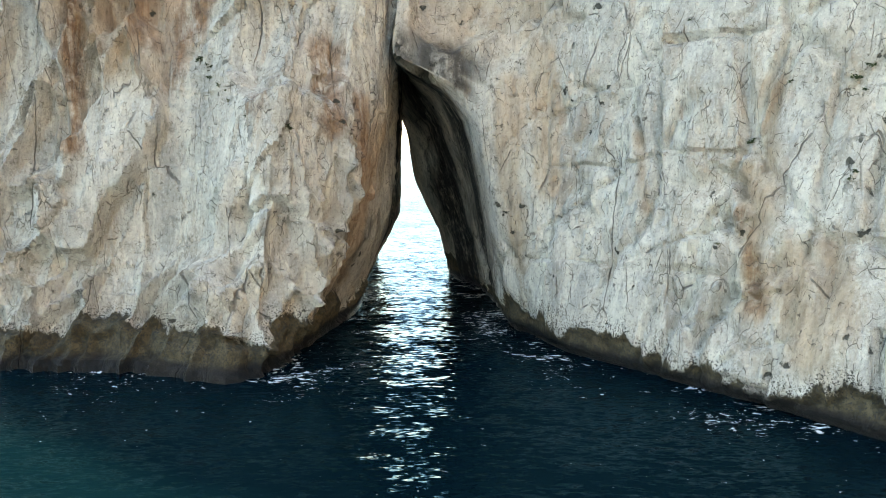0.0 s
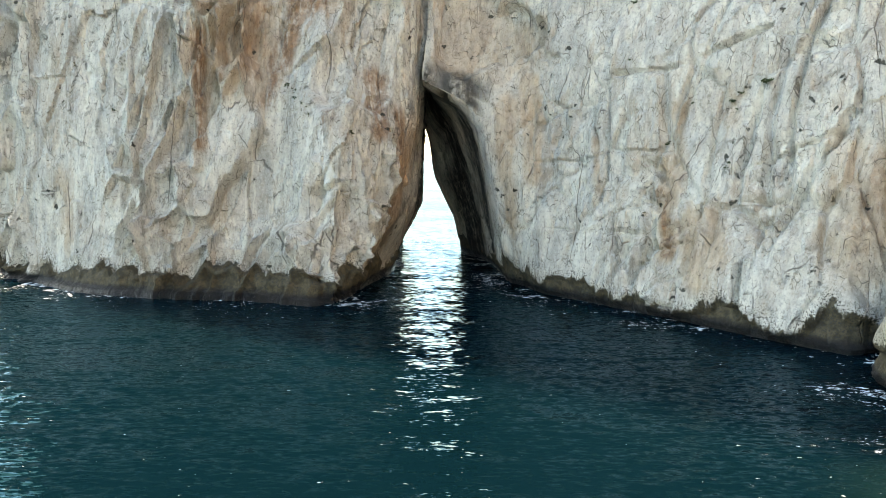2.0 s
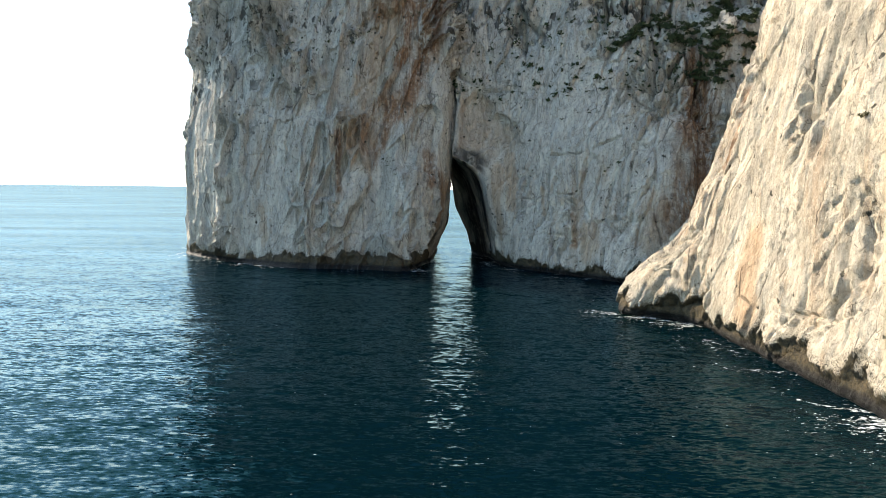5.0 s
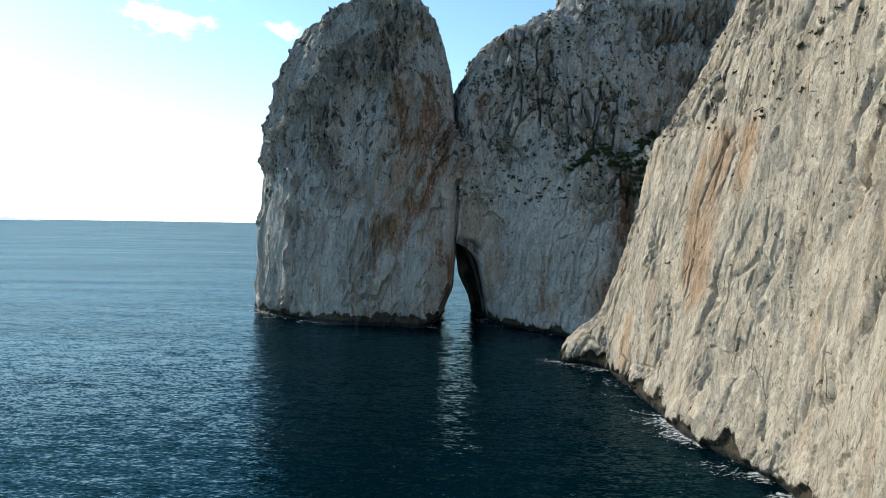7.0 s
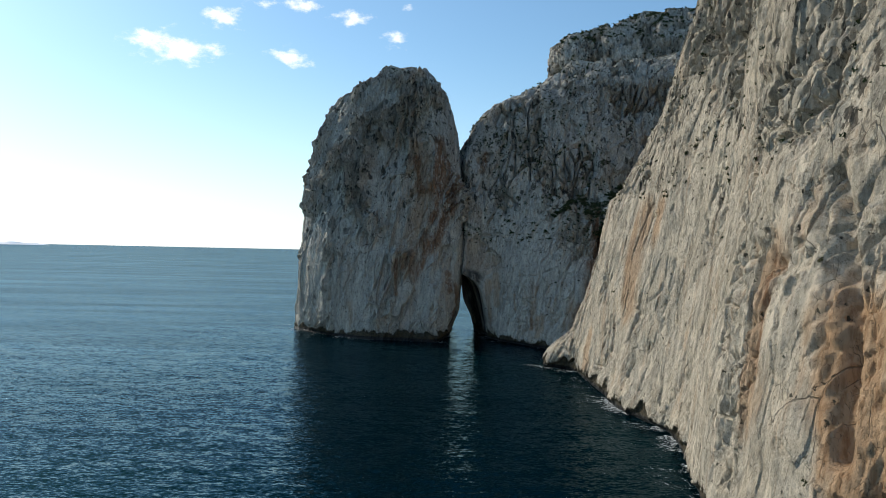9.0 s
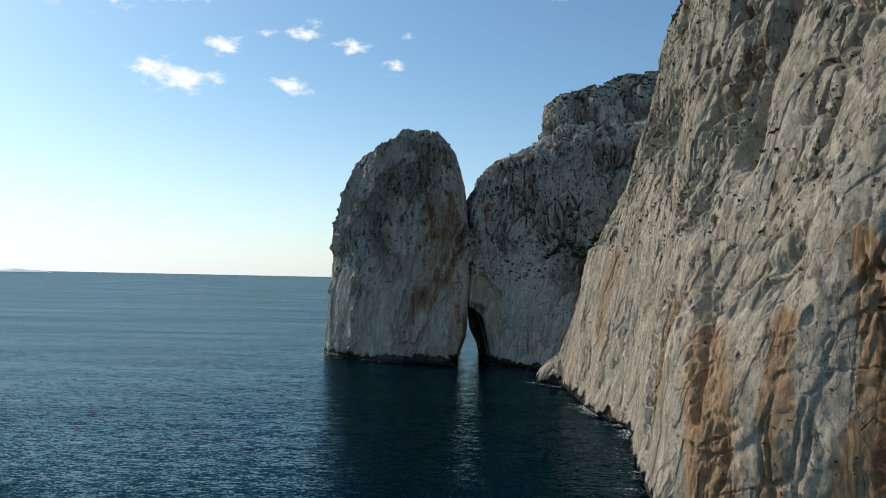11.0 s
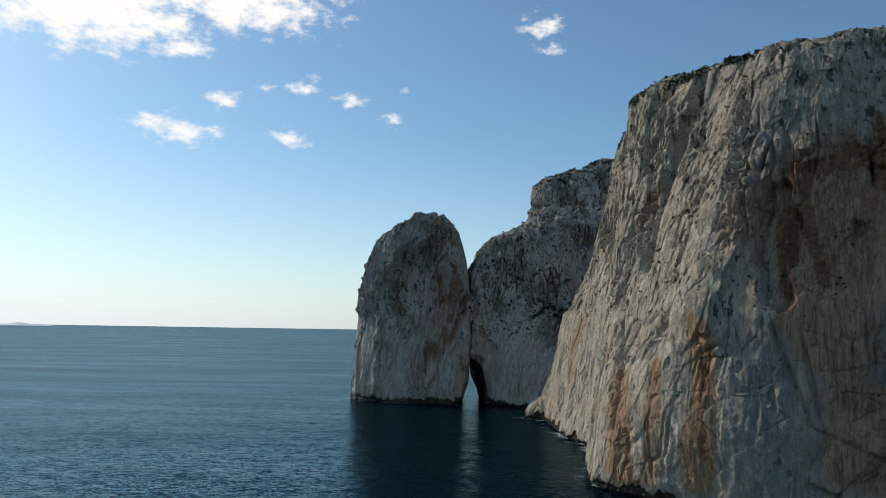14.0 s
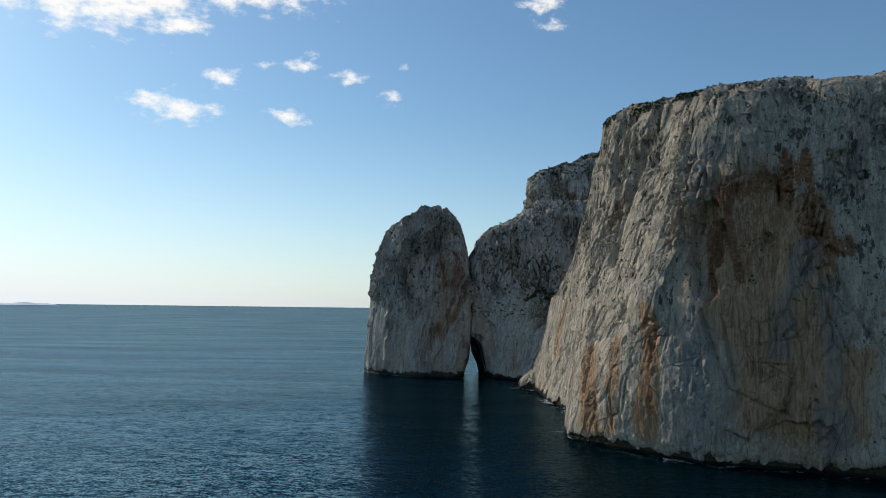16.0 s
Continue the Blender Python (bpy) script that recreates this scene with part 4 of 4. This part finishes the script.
def bark():
    m, nt, bsdf = nodes_of("bark")
    t = Tree(nt)
    co = t.put("ShaderNodeTexCoord").outputs["Object"]
    nt.links.new(t.mix(t.noise(co, 14, 4).outputs["Fac"], (0.09, 0.07, 0.05), (0.2, 0.17, 0.13)), bsdf.inputs["Base Color"])
    bsdf.inputs["Roughness"].default_value = 0.9
    return m


LEAF, DRY, BARK = foliage("leaf", (0.022, 0.034, 0.014), (0.075, 0.095, 0.038)), foliage("dry_leaf", (0.075, 0.075, 0.035), (0.16, 0.145, 0.075)), bark()


def leaf_clumps(centres, radii, each, rng, size=0.2):
    """Small folded leaves set in uneven clumps: vertices and faces."""
    n = len(centres)
    c = np.repeat(centres, each, axis=0)
    r = np.repeat(radii, each)[:, None]
    u = rng.normal(size=(n * each, 3))
    u /= np.linalg.norm(u, axis=1, keepdims=True)
    lump = 0.55 + 0.45 * np.sin(u[:, :1] * 5 + c[:, :1] * 3) * np.sin(u[:, 1:2] * 4 + c[:, 1:2] * 5)
    p = c + u * r * lump * rng.uniform(0.45, 1.0, (n * each, 1)) * (1, 1, 0.75)
    a = rng.normal(size=(n * each, 3))
    a /= np.linalg.norm(a, axis=1, keepdims=True)
    b = np.cross(a, u)
    b /= np.linalg.norm(b, axis=1, keepdims=True) + 1e-9
    w = r * size * rng.uniform(0.6, 1.3, (n * each, 1))
    quad = np.stack([p - a * w, p + b * w * 0.5 + u * w * 0.2, p + a * w, p - b * w * 0.5 + u * w * 0.2], axis=1).reshape(-1, 3)
    return quad, np.arange(len(quad)).reshape(-1, 4)


def mesh_from(name, verts, faces, material):
    me = bpy.data.meshes.new(name)
    me.from_pydata(verts.tolist(), [], faces.tolist())
    me.materials.append(material)
    return me


def part(name, me, parent, label=""):
    ob = new(name, me)
    ob.parent = parent
    return tagged(ob, label) if label else ob


def shrub(label, seed, material):
    """A cushion of leaves on a few crooked stems, a metre across."""
    rng = np.random.RandomState(seed)
    root = tagged(new("shrub"), label, "shrub", "shrubs on the rocks")
    k = rng.randint(6, 9)
    at = np.stack([rng.uniform(-0.32, 0.32, k), rng.uniform(-0.32, 0.32, k), rng.uniform(0.12, 0.36, k)], axis=1)
    part("foliage", mesh_from("foliage", *leaf_clumps(at, rng.uniform(0.16, 0.27, k), 42, rng, 0.26), material), root)
    for j in range(3):
        bm = bmesh.new()
        ring = None
        for q in range(4):
            f = q / 3
            x, y, z = at[j] * (f, f, f) + (0.03 * math.sin(5 * f + j), 0.03 * math.cos(4 * f + j), -0.08 * (1 - f))
            now = [bm.verts.new((x + (0.022 - 0.014 * f) * math.cos(g), y + (0.022 - 0.014 * f) * math.sin(g), z)) for g in (0, 1.57, 3.14, 4.71)]
            if ring:
                for g in range(4):
                    bm.faces.new((ring[g], ring[(g + 1) % 4], now[(g + 1) % 4], now[g]))
            ring = now
        me = bpy.data.meshes.new("stem")
        bm.to_mesh(me)
        bm.free()
        me.materials.append(BARK)
        part("stem", me, root)
    return root


def on_rock(body, x, y, z):
    """The nearest place on a rock's face, and the way out of it."""
    D, N, _ = BODIES[body]
    k = np.argmin(((D - (x, y, z)) ** 2).sum(axis=1))
    return Vector(D[k]), Vector(N[k])


KINDS = [shrub("low dark green shrub growing from a limestone crack", 3, LEAF), shrub("small olive green cushion shrub on the rock face", 5, LEAF),
         shrub("dry yellow-green tuft rooted in pale limestone", 8, DRY)]
USED = set()


def plant(body, x, y, z, size, kind=0):
    place, out = on_rock(body, x, y, z)
    up = (out * 0.7 + Vector((0, 0, 1))).normalized()
    turn = Vector((0, 0, 1)).rotation_difference(up).to_matrix().to_4x4()
    m = Matrix.Translation(place - up * 0.05 * size) @ turn @ pose(0, 0, 0, 0, 0, (x * 97 + z * 31) % 360) @ Matrix.Diagonal((size, size, size * 0.9, 1))
    if kind in USED:
        ob = copy_thing(KINDS[kind], m)
        ob.matrix_basis = m
    else:
        USED.add(kind)
        KINDS[kind].matrix_basis = m


# single plants on the stack and the wall beside the arch
for x, y, z, size, kind in ((-13.9, 43, 14.9, 1.3, 0), (-14.6, 43.4, 15.8, 0.9, 0), (-16.0, 43.6, 17.0, 0.9, 0), (-13.2, 42.6, 14.2, 0.7, 2), (-10.9, 40.5, 13.0, 1.0, 0),
                            (-11.4, 41, 12.2, 0.8, 0), (-12.5, 41, 13.6, 0.5, 0), (-35.1, 45.8, 18.8, 1.2, 2), (-30.8, 43.7, 15.1, 0.7, 0), (-15.1, 44.7, 16.4, 0.9, 0)):
    plant("sea_stack", x, y, z, size, kind)
for x, y, z, size, kind in ((15.3, 35.7, 15.6, 0.45, 1), (14.4, 37, 12.5, 0.6, 0), (17.3, 32.5, 11.3, 0.45, 1), (17.0, 32.4, 11.0, 0.5, 0), (12.2, 35.8, 7.7, 0.4, 2), (19.7, 32.3, 16.7, 1.1, 0),
                            (18.0, 34.1, 15.5, 0.8, 1), (18.5, 33.9, 16.1, 0.6, 0), (18.2, 33.8, 14.9, 0.4, 1), (12.1, 40.3, 19.1, 0.4, 1), (12.3, 41.9, 23.7, 0.7, 0), (16.3, 39, 24.5, 0.8, 0), (1.2, 55.3, 43.4, 1.2, 0)):
    plant("headland", x, y, z, size, kind)
for x, y, z, size, kind in ((24.1, -27.8, 17.8, 1.3, 2), (25.7, -35.4, 20.2, 0.5, 1), (22.0, -108.3, 25.7, 1.0, 2), (31, -52, 41, 2.0, 2), (30.4, -50, 40, 1.6, 0), (29.7, -115, 34, 1.3, 0),
                            (33.8, -114.4, 52.6, 1.4, 0), (32.6, -112, 46, 1.5, 0), (31.5, -110.5, 44, 1.3, 0), (33, -118, 40, 1.2, 0), (24, -112, 9, 0.9, 0), (27, -75, 27, 0.8, 1)):
    plant("cliff", x, y, z, size, kind)


def thicket(body, inside, count, low, high, seed):
    """Shrubs over a stretch of rock, each a thing of its own."""
    rng = np.random.RandomState(seed)
    D, N, _ = BODIES[body]
    pick = np.nonzero(inside(D, N))[0]
    for k in rng.choice(pick, count):
        plant(body, *D[k], rng.uniform(low, high), int(rng.choice([0, 0, 1])))


# the scrub on the ledge above the orange gully
def ledge(D, N):
    """An uneven patch that widens to the east and runs down into the gully."""
    east = (D[:, 0] - 20) / 18
    middle = 36.6 + 2.2 * np.sin(D[:, 0] * 0.55) + 1.5 * east
    half = (0.6 + 3.4 * np.clip(east, 0, 1) ** 0.7) * (0.75 + 0.6 * value_noise(D / 3.5, 51))
    gully = (D[:, 0] > 31) & (D[:, 2] > 27) & (D[:, 2] < 37) & (value_noise(D / 3.0, 52) > 0.05)
    return (east > 0) & (D[:, 0] < 41) & (D[:, 1] < 50) & ((np.abs(D[:, 2] - middle) < half) | gully)


thicket("headland", ledge, 150, 1.4, 3.4, 21)
thicket("headland", lambda D, N: (D[:, 0] > 14) & (D[:, 0] < 38) & (D[:, 2] > 27) & (D[:, 2] < 46) & (D[:, 1] < 52) & (value_noise(D / 4.0, 53) > 0.3), 34, 0.6, 1.5, 22)


def scrub(name, label, body, inside, count, low, high, each, seed, material):
    """Plants too many to count, joined."""
    rng = np.random.RandomState(seed)
    D, N, _ = BODIES[body]
    pick = np.nonzero(inside(D, N))[0]
    pick = pick[value_noise(D[pick] / 5.0, 31) + 0.5 * rng.uniform(-1, 1, len(pick)) > 0.05]
    k = rng.choice(pick, count)
    r = rng.uniform(low, high, count) * rng.uniform(0.5, 1.0, count)
    at = D[k] + N[k] * (r * 0.15)[:, None]
    me = mesh_from(name, *leaf_clumps(at, r, each, rng, 0.3), material)
    return tagged(new(name, me), label, "scrub", kind="stuff")


scrub("scrub", "dark green scrub along the cliff top", "cliff", lambda D, N: (D[:, 2] > 83.5) & (D[:, 0] < 100) & (D[:, 1] < -20), 2600, 0.35, 0.95, 20, 31, LEAF)
scrub("scrub", "dark green scrub on the distant plateau edge", "far_cliff", lambda D, N: (D[:, 2] > 106) & (D[:, 0] < 110) & (D[:, 1] < 150), 700, 0.8, 2.0, 22, 32, LEAF)
scrub("scrub", "scattered dark tufts in the upper headland wall", "headland", lambda D, N: (D[:, 2] > 27) & (D[:, 0] < 45) & (D[:, 1] < 80), 1400, 0.3, 1.15, 18, 33, LEAF)
scrub("scrub", "scattered dark tufts in the distant cliff", "far_cliff", lambda D, N: (D[:, 2] > 60) & (D[:, 0] < 110) & (D[:, 1] < 150), 600, 0.5, 1.7, 18, 34, LEAF)
scrub("scrub", "scattered dark tufts in the grey cliff", "cliff", lambda D, N: (D[:, 2] > 34) & (D[:, 0] < 80) & (D[:, 1] < 0), 900, 0.2, 0.8, 18, 35, LEAF)
scrub("scrub", "sparse dark tufts on the upper sea stack", "sea_stack", lambda D, N: (D[:, 2] > 30) & (D[:, 1] < 72), 900, 0.25, 0.9, 16, 36, LEAF)


# ---- far off ----
def far_island():
    m, nt, bsdf = nodes_of("hazy_rock")
    t = Tree(nt)
    co = t.put("ShaderNodeTexCoord").outputs["Object"]
    nt.links.new(t.mix(t.noise(co, 0.02, 4).outputs["Fac"], (0.74, 0.80, 0.86), (0.8, 0.85, 0.9)), bsdf.inputs["Base Color"])
    a = radians(-33.5)
    cx, cy = 4400 * math.sin(a), 4400 * math.cos(a)
    bm = bmesh.new()
    rows = []
    for i in range(41):
        u = i / 20 - 1
        crest = 17 * (1 - u * u) ** 0.6 * (0.75 + 0.25 * math.sin(7 * u + 1) * math.cos(3 * u))
        x, y = cx + 190 * u * math.cos(a), cy - 190 * u * math.sin(a)
        rows.append([bm.verts.new((x + d * math.sin(a) * -1, y - d * math.cos(a), crest * h - 1)) for d, h in ((90, 0), (40, 0.6), (10, 1), (-30, 0.9), (-90, 0))])
    for p, q in zip(rows, rows[1:]):
        for k in range(4):
            bm.faces.new((p[k], q[k], q[k + 1], p[k + 1]))
    me = bpy.data.meshes.new("far_island")
    bm.to_mesh(me)
    bm.free()
    me.materials.append(m)
    return tagged(new("far_island", me), "low hazy blue island on the horizon", "island", kind="structure")


far_island()
